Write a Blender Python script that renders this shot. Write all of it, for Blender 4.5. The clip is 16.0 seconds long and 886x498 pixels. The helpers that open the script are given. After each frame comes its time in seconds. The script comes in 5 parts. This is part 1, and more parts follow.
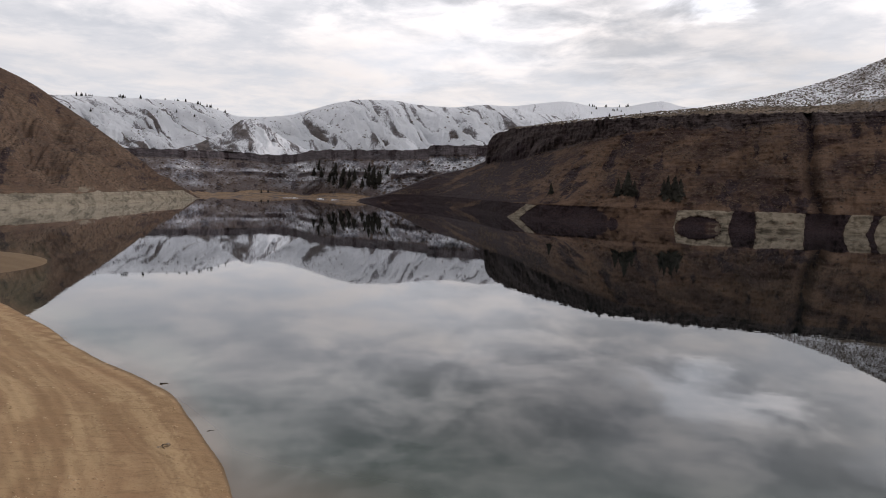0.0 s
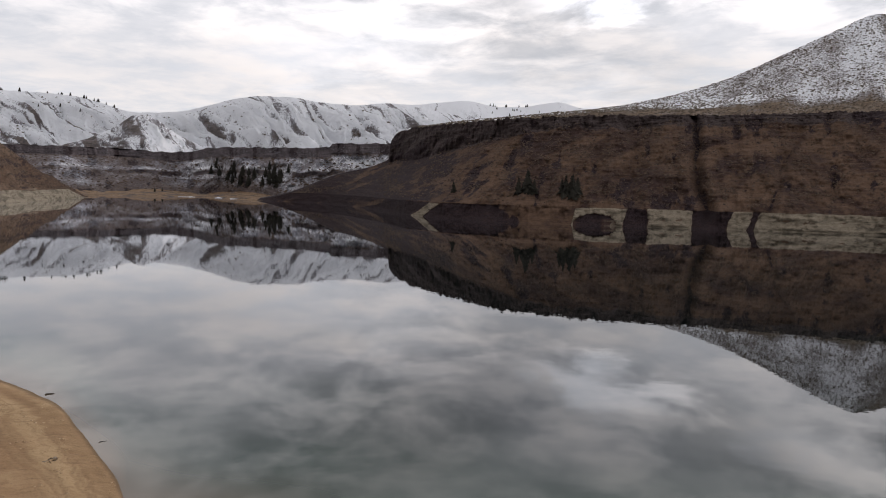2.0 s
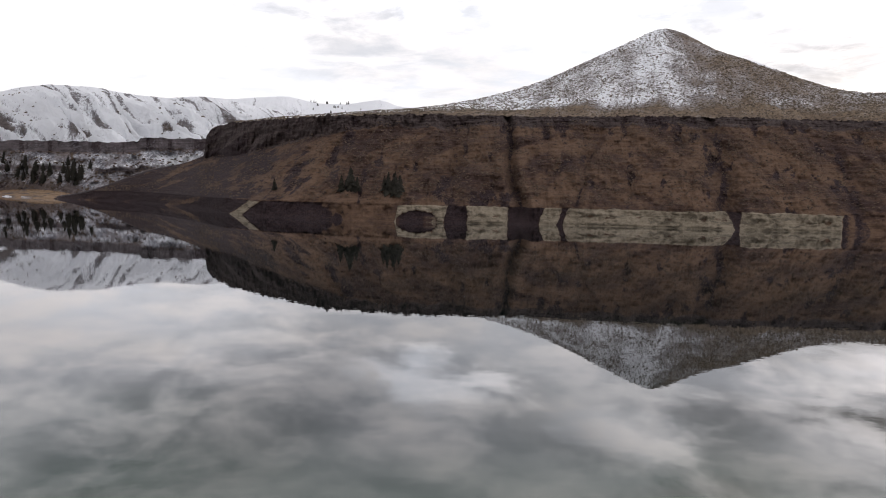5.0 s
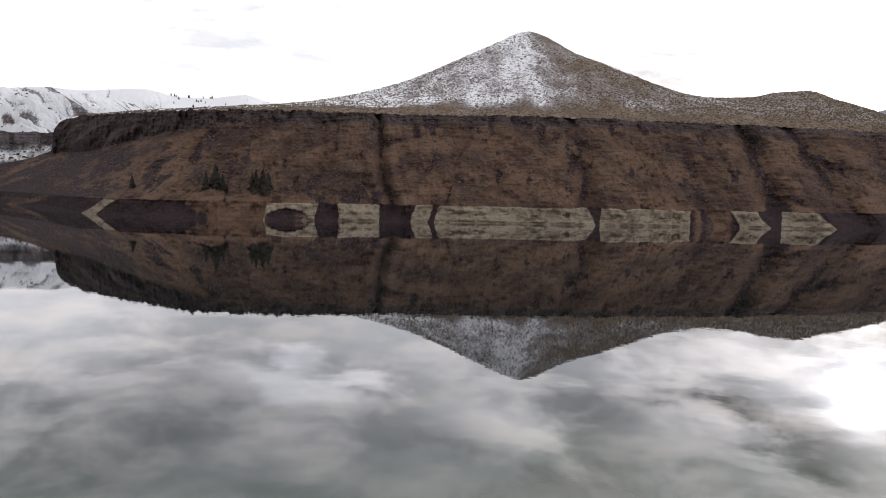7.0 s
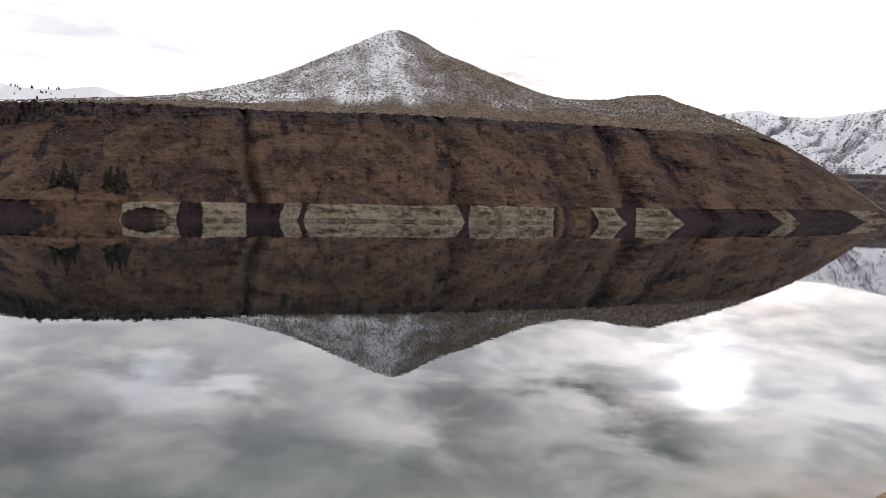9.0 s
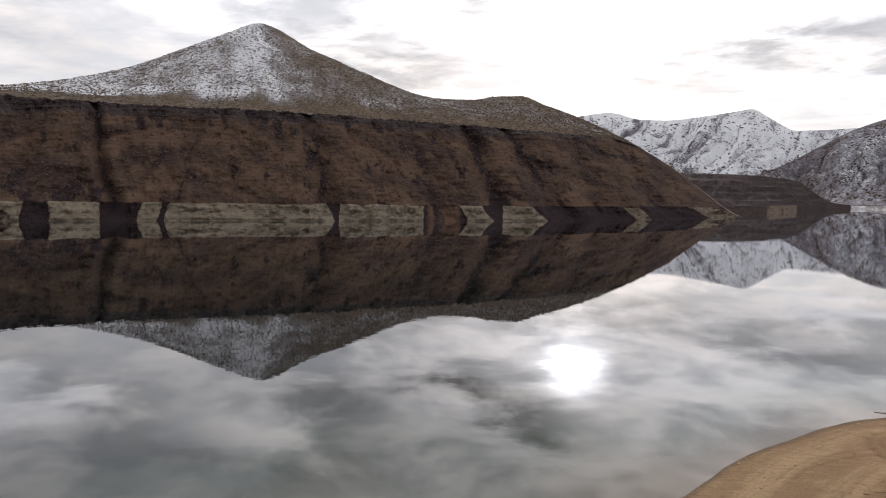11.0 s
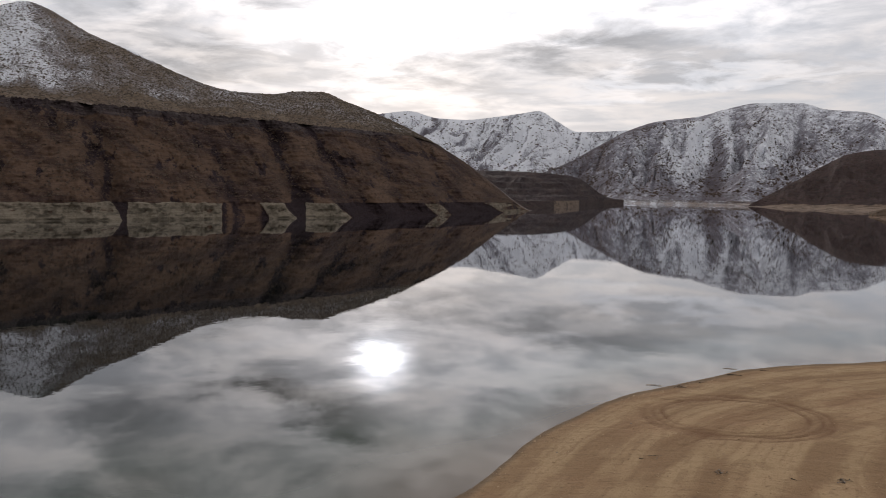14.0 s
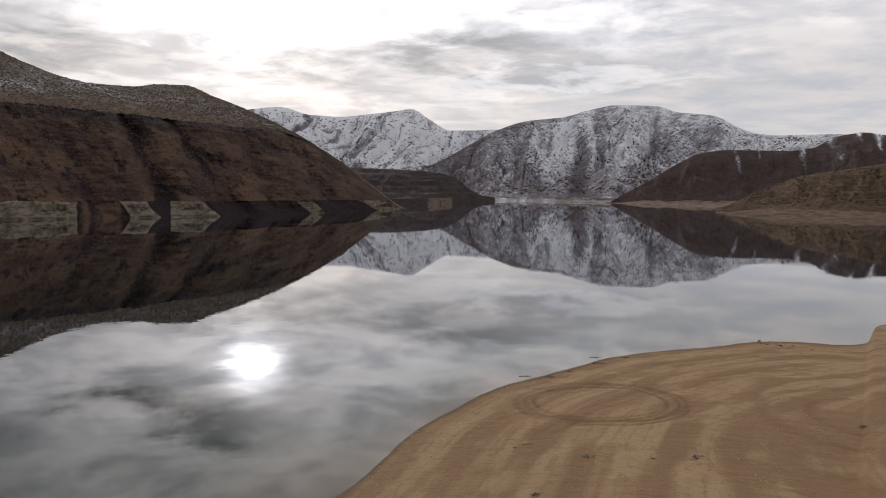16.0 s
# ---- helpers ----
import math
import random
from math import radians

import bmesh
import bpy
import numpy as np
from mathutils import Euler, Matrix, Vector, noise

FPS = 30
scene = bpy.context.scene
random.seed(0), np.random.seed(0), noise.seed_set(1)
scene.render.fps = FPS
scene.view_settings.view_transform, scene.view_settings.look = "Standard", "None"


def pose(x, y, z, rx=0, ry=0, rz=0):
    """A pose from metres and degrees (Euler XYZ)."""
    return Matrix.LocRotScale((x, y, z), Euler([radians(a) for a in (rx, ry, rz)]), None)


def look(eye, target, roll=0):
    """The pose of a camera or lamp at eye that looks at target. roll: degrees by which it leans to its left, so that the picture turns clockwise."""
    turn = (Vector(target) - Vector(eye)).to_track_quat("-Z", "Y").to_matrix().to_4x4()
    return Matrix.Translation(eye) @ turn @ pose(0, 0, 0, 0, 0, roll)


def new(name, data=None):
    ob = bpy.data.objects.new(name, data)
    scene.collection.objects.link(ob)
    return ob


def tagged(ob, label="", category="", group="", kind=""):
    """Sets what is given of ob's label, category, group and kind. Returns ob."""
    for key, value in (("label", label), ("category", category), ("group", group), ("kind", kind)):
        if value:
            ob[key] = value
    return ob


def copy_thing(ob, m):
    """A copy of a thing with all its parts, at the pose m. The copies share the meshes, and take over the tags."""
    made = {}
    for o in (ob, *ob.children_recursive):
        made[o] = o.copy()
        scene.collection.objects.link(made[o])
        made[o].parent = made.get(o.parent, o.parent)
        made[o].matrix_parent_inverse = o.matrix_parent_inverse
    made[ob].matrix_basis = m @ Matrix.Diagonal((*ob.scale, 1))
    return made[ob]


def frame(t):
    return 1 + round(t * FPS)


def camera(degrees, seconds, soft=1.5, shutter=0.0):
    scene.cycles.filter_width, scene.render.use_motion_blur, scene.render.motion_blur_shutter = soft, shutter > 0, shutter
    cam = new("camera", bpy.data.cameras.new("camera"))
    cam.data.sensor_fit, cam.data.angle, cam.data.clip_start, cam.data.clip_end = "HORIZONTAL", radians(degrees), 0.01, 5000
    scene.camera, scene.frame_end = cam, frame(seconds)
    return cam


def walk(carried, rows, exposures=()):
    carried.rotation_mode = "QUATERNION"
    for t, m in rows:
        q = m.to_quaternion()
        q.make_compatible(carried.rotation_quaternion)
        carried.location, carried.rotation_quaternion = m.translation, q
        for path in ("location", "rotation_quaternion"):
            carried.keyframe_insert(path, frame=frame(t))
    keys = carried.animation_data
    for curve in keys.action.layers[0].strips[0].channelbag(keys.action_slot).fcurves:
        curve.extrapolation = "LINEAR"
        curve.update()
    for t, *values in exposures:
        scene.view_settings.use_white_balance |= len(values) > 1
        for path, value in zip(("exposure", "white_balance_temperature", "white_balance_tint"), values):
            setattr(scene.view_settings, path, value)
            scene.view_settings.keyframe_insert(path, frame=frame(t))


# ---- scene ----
# ---------------------------------------------------------------- camera
# A drone hovers 14 m above the reservoir and turns slowly to its right.
EYE = (0.0, 0.0, 14.0)
cam = camera(62.0, 16.0, soft=1.0)
TURN = [(0.0, 0.0, -4.81, 1.26), (0.5, -1.76, -4.80, 1.26), (1.0, -3.64, -4.79, 1.26), (1.5, -5.56, -4.79, 1.24),
        (2.0, -7.48, -4.76, 1.24), (2.5, -9.40, -4.76, 1.22), (3.0, -11.45, -4.75, 1.22), (3.5, -13.79, -4.74, 1.23),
        (4.0, -16.23, -4.71, 1.23), (6.5, -28.56, -4.65, 1.20), (7.0, -31.07, -4.65, 1.18), (7.5, -33.57, -4.65, 1.17),
        (8.0, -36.07, -4.65, 1.15), (8.5, -38.58, -4.64, 1.13), (9.0, -41.07, -4.62, 1.11), (11.5, -53.63, -4.56, 1.10),
        (12.0, -56.16, -4.56, 1.09), (12.5, -58.71, -4.55, 1.08), (13.0, -61.24, -4.55, 1.07), (13.5, -63.75, -4.55, 1.04),
        (14.0, -66.27, -4.55, 1.00), (14.5, -68.79, -4.56, 0.97), (15.0, -71.30, -4.56, 0.95), (15.5, -73.86, -4.57, 0.94),
        (16.0, -75.99, -4.57, 0.93)]


def heading(yaw, pitch, lean):
    """The pose of the hovering camera: compass turn, nose tilt and lean."""
    return Matrix.Translation(EYE) @ pose(0, 0, 0, 0, 0, yaw) @ pose(0, 0, 0, 90 + pitch, 0, 0) @ pose(0, 0, 0, 0, 0, lean)


walk(cam, [(t, heading(y, p, r)) for t, y, p, r in TURN],
     exposures=[(0.0, -0.2, 6650, 15), (2.5, -0.12, 6650, 15), (4.0, 0.05, 6650, 15), (6.5, 0.42, 6650, 15), (9.0, 0.40, 6650, 15), (11.5, -0.22, 6650, 15), (12.5, -0.41, 6650, 15),
                (16.0, -0.52, 6650, 15)])

# ---------------------------------------------------------------- sky and sun
SUN_BEARING, SUN_RISE = -61.4, 13.2


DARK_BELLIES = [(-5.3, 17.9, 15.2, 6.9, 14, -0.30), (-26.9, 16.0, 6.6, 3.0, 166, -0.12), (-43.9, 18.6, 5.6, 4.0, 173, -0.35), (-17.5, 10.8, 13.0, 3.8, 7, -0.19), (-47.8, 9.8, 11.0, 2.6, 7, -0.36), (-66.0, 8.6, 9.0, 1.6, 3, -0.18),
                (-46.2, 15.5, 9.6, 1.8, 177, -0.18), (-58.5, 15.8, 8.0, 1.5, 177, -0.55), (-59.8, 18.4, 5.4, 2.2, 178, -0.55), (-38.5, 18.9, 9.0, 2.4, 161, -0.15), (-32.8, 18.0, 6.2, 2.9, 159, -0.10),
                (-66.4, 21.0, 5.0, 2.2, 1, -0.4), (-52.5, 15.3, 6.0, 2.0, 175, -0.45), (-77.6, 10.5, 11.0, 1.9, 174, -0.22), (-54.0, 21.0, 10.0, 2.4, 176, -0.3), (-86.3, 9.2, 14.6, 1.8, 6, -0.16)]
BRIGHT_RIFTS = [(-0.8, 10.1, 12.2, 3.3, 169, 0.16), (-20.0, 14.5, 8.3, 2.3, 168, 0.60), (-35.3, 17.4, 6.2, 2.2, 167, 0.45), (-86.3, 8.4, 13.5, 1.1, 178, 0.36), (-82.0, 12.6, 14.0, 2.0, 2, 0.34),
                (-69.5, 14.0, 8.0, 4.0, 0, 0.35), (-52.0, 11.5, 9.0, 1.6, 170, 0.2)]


def direction(bearing, rise):
    b, e = radians(bearing), radians(rise)
    return Vector((-math.sin(b) * math.cos(e), math.cos(b) * math.cos(e), math.sin(e)))


def make_world():
    world = bpy.data.worlds.new("overcast_sky")
    scene.world = world
    world.use_nodes = True
    nt = world.node_tree
    nt.nodes.clear()
    N, L = nt.nodes.new, nt.links.new

    def math_node(op, a, b=None, clamp=False):
        n = N("ShaderNodeMath")
        n.operation, n.use_clamp = op, clamp
        for k, v in enumerate((a, b)):
            if v is None:
                continue
            if isinstance(v, (int, float)):
                n.inputs[k].default_value = v
            else:
                L(v, n.inputs[k])
        return n.outputs[0]

    co = N("ShaderNodeTexCoord")
    sep = N("ShaderNodeSeparateXYZ")
    L(co.outputs["Generated"], sep.inputs[0])
    up = math_node("MAXIMUM", sep.outputs[2], 0.0)

    def deck(lift):
        """Where the line of sight meets a flat cloud deck."""
        den = math_node("ADD", up, lift)
        flat = N("ShaderNodeCombineXYZ")
        L(math_node("DIVIDE", sep.outputs[0], den), flat.inputs[0])
        L(math_node("DIVIDE", sep.outputs[1], den), flat.inputs[1])
        return flat.outputs[0]

    flat, thin = deck(0.10), deck(0.035)

    def ramp(value, z0, z1, v0, v1):
        m = N("ShaderNodeMapRange")
        m.interpolation_type = "SMOOTHSTEP"
        for key, val in (("From Min", z0), ("From Max", z1), ("To Min", v0), ("To Max", v1)):
            m.inputs[key].default_value = val
        L(value, m.inputs["Value"])
        return m.outputs[0]

    def cloud(vec, scale, detail, rough, distort, turn, stretch, low, high):
        mp = N("ShaderNodeMapping")
        mp.inputs["Rotation"].default_value = (0, 0, radians(turn))
        mp.inputs["Scale"].default_value = (1.0, stretch, 1.0)
        L(vec, mp.inputs[0])
        n = N("ShaderNodeTexNoise")
        n.inputs["Scale"].default_value = scale
        n.inputs["Detail"].default_value = detail
        n.inputs["Roughness"].default_value = rough
        n.inputs["Distortion"].default_value = distort
        L(mp.outputs[0], n.inputs["Vector"])
        return ramp(n.outputs[0], low, high, 0.0, 1.0), n.outputs["Color"]

    big, _c = cloud(flat, 0.5, 4.0, 0.5, 0.0, 25, 1.7, 0.32, 0.68)
    mid, ragged = cloud(flat, 2.7, 8.0, 0.60, 0.3, 32, 0.9, 0.36, 0.66)
    fine, _c = cloud(thin, 1.9, 7.0, 0.58, 0.2, 32, 0.8, 0.38, 0.64)
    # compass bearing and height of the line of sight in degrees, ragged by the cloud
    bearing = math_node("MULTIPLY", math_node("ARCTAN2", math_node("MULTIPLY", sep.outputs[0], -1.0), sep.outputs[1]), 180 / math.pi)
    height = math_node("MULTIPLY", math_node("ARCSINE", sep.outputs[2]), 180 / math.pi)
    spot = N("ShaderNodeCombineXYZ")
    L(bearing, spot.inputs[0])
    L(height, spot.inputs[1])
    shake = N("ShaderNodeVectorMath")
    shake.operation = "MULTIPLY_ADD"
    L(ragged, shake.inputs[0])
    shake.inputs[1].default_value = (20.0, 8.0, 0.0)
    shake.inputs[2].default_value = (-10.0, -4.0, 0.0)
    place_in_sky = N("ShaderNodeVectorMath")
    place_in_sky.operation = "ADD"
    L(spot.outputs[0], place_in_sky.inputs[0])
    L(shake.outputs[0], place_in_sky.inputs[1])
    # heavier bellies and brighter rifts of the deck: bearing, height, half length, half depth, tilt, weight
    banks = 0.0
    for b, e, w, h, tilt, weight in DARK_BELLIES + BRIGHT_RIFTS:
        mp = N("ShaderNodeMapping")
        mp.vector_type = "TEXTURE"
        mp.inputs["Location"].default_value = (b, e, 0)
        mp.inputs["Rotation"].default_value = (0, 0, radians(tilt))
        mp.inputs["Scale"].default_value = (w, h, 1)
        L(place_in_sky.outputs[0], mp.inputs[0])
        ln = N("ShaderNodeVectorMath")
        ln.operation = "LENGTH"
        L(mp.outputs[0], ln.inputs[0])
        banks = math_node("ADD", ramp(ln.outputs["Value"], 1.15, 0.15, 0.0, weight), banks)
    # the bright gap in the cloud before the sun
    sun_dir = direction(SUN_BEARING, SUN_RISE)
    dot = N("ShaderNodeVectorMath")
    dot.operation = "DOT_PRODUCT"
    L(co.outputs["Generated"], dot.inputs[0])
    dot.inputs[1].default_value = sun_dir
    near = math_node("MAXIMUM", dot.outputs["Value"], 0.0)
    wide = math_node("POWER", near, 22.0)
    halo = math_node("MULTIPLY", math_node("POWER", near, 380.0), math_node("ADD", 0.25, mid))
    core = math_node("MULTIPLY", math_node("POWER", near, 2300.0), math_node("ADD", 0.35, fine))
    mix = math_node("ADD", math_node("MULTIPLY", big, 0.25), math_node("ADD", math_node("MULTIPLY", mid, 0.55), math_node("MULTIPLY", fine, 0.2)))
    # flat veil near the horizon, broken and darker-bellied higher up
    depth = ramp(sep.outputs[2], 0.12, 0.30, 0.20, 0.95)
    bright = math_node("ADD", 0.99, math_node("MULTIPLY", math_node("SUBTRACT", mix, 0.50), depth))
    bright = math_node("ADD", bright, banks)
    glow = math_node("MULTIPLY", wide, math_node("ADD", 0.10, math_node("MULTIPLY", mid, 0.55)))
    shine = math_node("ADD", math_node("MULTIPLY", core, 9.0), math_node("MULTIPLY", halo, 0.7))
    total = math_node("MAXIMUM", math_node("ADD", math_node("ADD", bright, glow), shine), 0.22)
    # the deck is brightest some way up and heavier overhead
    for z0, z1, v0, v1 in ((0.13, 0.30, 0.96, 1.30), (0.40, 0.90, 1.0, 0.58)):
        total = math_node("MULTIPLY", total, ramp(sep.outputs[2], z0, z1, v0, v1))
    # the cloud is duller away from the low sun
    total = math_node("MULTIPLY", total, ramp(dot.outputs["Value"], -0.9, 0.15, 0.56, 1.0))
    tint = N("ShaderNodeMix")
    tint.data_type = "RGBA"
    tint.inputs[6].default_value = (0.90, 0.965, 1.04, 1)
    tint.inputs[7].default_value = (1.03, 1.0, 0.97, 1)
    L(mix, tint.inputs[0])
    cloud_bg = N("ShaderNodeBackground")
    L(tint.outputs[2], cloud_bg.inputs["Color"])
    L(total, cloud_bg.inputs["Strength"])
    sky = N("ShaderNodeTexSky")
    sky.sky_type = "NISHITA"
    sky.sun_disc = False
    sky.sun_elevation = radians(SUN_RISE)
    sky.sun_rotation = radians(-SUN_BEARING)
    sky_bg = N("ShaderNodeBackground")
    L(sky.outputs[0], sky_bg.inputs["Color"])
    sky_bg.inputs["Strength"].default_value = 0.08
    blend = N("ShaderNodeMixShader")
    blend.inputs[0].default_value = 0.93
    L(sky_bg.outputs[0], blend.inputs[1])
    L(cloud_bg.outputs[0], blend.inputs[2])
    out = N("ShaderNodeOutputWorld")
    L(blend.outputs[0], out.inputs["Surface"])


make_world()
sun_data = bpy.data.lights.new("sun", "SUN")
sun_data.energy, sun_data.angle, sun_data.color = 0.9, radians(1.2), (1.0, 0.94, 0.86)
sun = new("sun", sun_data)
sun.matrix_world = look((0, 0, 0), -direction(SUN_BEARING, SUN_RISE))


# ---------------------------------------------------------------- noise and curves
PERM = np.random.RandomState(7).permutation(256)
PERM = np.concatenate([PERM, PERM, PERM]).astype(np.int16)
GRAD = np.random.RandomState(9).normal(size=(256, 3))
GRAD = (GRAD / np.linalg.norm(GRAD, axis=1)[:, None]).astype(np.float32)
GRAD_X, GRAD_Y, GRAD_Z = (np.ascontiguousarray(GRAD[:, k]) for k in range(3))


def perlin(x, y, z):
    x, y, z = np.broadcast_arrays(*(np.asarray(q, np.float32) for q in (x, y, z)))
    cell = [np.floor(q) for q in (x, y, z)]
    xf, yf, zf = x - cell[0], y - cell[1], z - cell[2]
    u, v, w = (q * q * q * (q * (q * 6 - 15) + 10) for q in (xf, yf, zf))
    xi, yi, zi = (q.astype(np.int32) & 255 for q in cell)
    total = 0.0
    for i in (0, 1):
        for j in (0, 1):
            row = PERM[PERM[xi + i] + ((yi + j) & 255)]
            part_w = (u if i else 1 - u) * (v if j else 1 - v)
            for k in (0, 1):
                h = PERM[row + ((zi + k) & 255)]
                d = GRAD_X[h] * (xf - i) + GRAD_Y[h] * (yf - j) + GRAD_Z[h] * (zf - k)
                total = total + d * part_w * (w if k else 1 - w)
    return (total * 1.6).astype(float)


def fbm(x, y, z=0.0, octaves=5, gain=0.5):
    total, a = 0.0, 1.0
    for o in range(octaves):
        total = total + a * perlin(x * 2 ** o + 3.7 * o, y * 2 ** o, z * 2 ** o + 1.3 * o)
        a *= gain
    return total


def ridged(x, y, z=0.0, octaves=5, gain=0.5):
    """0 in the gullies to about 1 on the crests."""
    total, a, s = 0.0, 1.0, 0.0
    for o in range(octaves):
        total = total + a * (1 - np.abs(perlin(x * 2 ** o + 5.1 * o, y * 2 ** o, z * 2 ** o + 2.3 * o)) * 1.6)
        s += a
        a *= gain
    return total / s


def smooth(a, b, x):
    t = np.clip((x - a) / (b - a), 0, 1)
    return t * t * (3 - 2 * t)


def curve(*knots):
    """A smooth line through (bearing, value) knots, without overshoot."""
    k = np.array(sorted(knots), float)
    x, y = k[:, 0], k[:, 1]
    h, d = np.diff(x), np.diff(y) / np.diff(x)
    m = np.zeros(len(x))
    m[1:-1] = np.where(d[:-1] * d[1:] > 0, 2 * d[:-1] * d[1:] / (d[:-1] + d[1:] + 1e-12), 0)
    m[0], m[-1] = d[0], d[-1]

    def f(q):
        q = np.clip(np.asarray(q, float), x[0], x[-1])
        i = np.clip(np.searchsorted(x, q) - 1, 0, len(x) - 2)
        t = (q - x[i]) / h[i]
        return ((1 + 2 * t) * (1 - t) ** 2 * y[i] + t * (1 - t) ** 2 * h[i] * m[i]
                + t * t * (3 - 2 * t) * y[i + 1] + t * t * (t - 1) * h[i] * m[i + 1])
    return f


def rise(dist, degrees):
    """Height of a point that far off whose line of sight rises by that many degrees from 14 m above the water."""
    return 14.0 + dist * np.tan(np.radians(degrees))


# ---------------------------------------------------------------- materials
def socket_value(nt, sock, v):
    if isinstance(v, (int, float)):
        sock.default_value = v
    elif isinstance(v, tuple):
        sock.default_value = v if len(v) == 4 else (*v, 1)
    else:
        nt.links.new(v, sock)


class Nodes:
    """Short spelling for material nodes."""

    def __init__(self, name):
        self.mat = bpy.data.materials.new(name)
        self.mat.use_nodes = True
        self.nt = self.mat.node_tree
        self.bsdf = self.nt.nodes["Principled BSDF"]
        self.co = self.nt.nodes.new("ShaderNodeTexCoord").outputs["Object"]

    def add(self, kind):
        return self.nt.nodes.new(kind)

    def noise(self, scale, detail=5.0, rough=0.55, distort=0.0, vec=None, stretch=None):
        n = self.add("ShaderNodeTexNoise")
        n.inputs["Scale"].default_value, n.inputs["Detail"].default_value = scale, detail
        n.inputs["Roughness"].default_value, n.inputs["Distortion"].default_value = rough, distort
        v = vec or self.co
        if stretch:
            m = self.add("ShaderNodeMapping")
            m.inputs["Scale"].default_value = stretch
            self.nt.links.new(v, m.inputs[0])
            v = m.outputs[0]
        self.nt.links.new(v, n.inputs["Vector"])
        return n.outputs[0]

    def ramp(self, v, low, high, a=0.0, b=1.0):
        m = self.add("ShaderNodeMapRange")
        m.interpolation_type = "SMOOTHSTEP"
        for k, q in (("From Min", low), ("From Max", high), ("To Min", a), ("To Max", b)):
            m.inputs[k].default_value = q
        self.nt.links.new(v, m.inputs["Value"])
        return m.outputs[0]

    def math(self, op, a, b=0.0, clamp=False):
        n = self.add("ShaderNodeMath")
        n.operation, n.use_clamp = op, clamp
        socket_value(self.nt, n.inputs[0], a)
        socket_value(self.nt, n.inputs[1], b)
        return n.outputs[0]

    def mix(self, fac, a, b, how="MIX"):
        n = self.add("ShaderNodeMix")
        n.data_type, n.blend_type = "RGBA", how
        socket_value(self.nt, n.inputs[0], fac)
        socket_value(self.nt, n.inputs[6], a)
        socket_value(self.nt, n.inputs[7], b)
        return n.outputs[2]

    def attr(self, name):
        n = self.add("ShaderNodeAttribute")
        n.attribute_name = name
        return n.outputs["Fac"]

    def bump(self, height, strength, dist):
        n = self.add("ShaderNodeBump")
        n.inputs["Strength"].default_value, n.inputs["Distance"].default_value = strength, dist
        self.nt.links.new(height, n.inputs["Height"])
        self.nt.links.new(n.outputs[0], self.bsdf.inputs["Normal"])

    def done(self, color, rough=0.95, spec=0.2):
        socket_value(self.nt, self.bsdf.inputs["Base Color"], color)
        socket_value(self.nt, self.bsdf.inputs["Roughness"], rough)
        self.bsdf.inputs["Specular IOR Level"].default_value = spec
        return self.mat


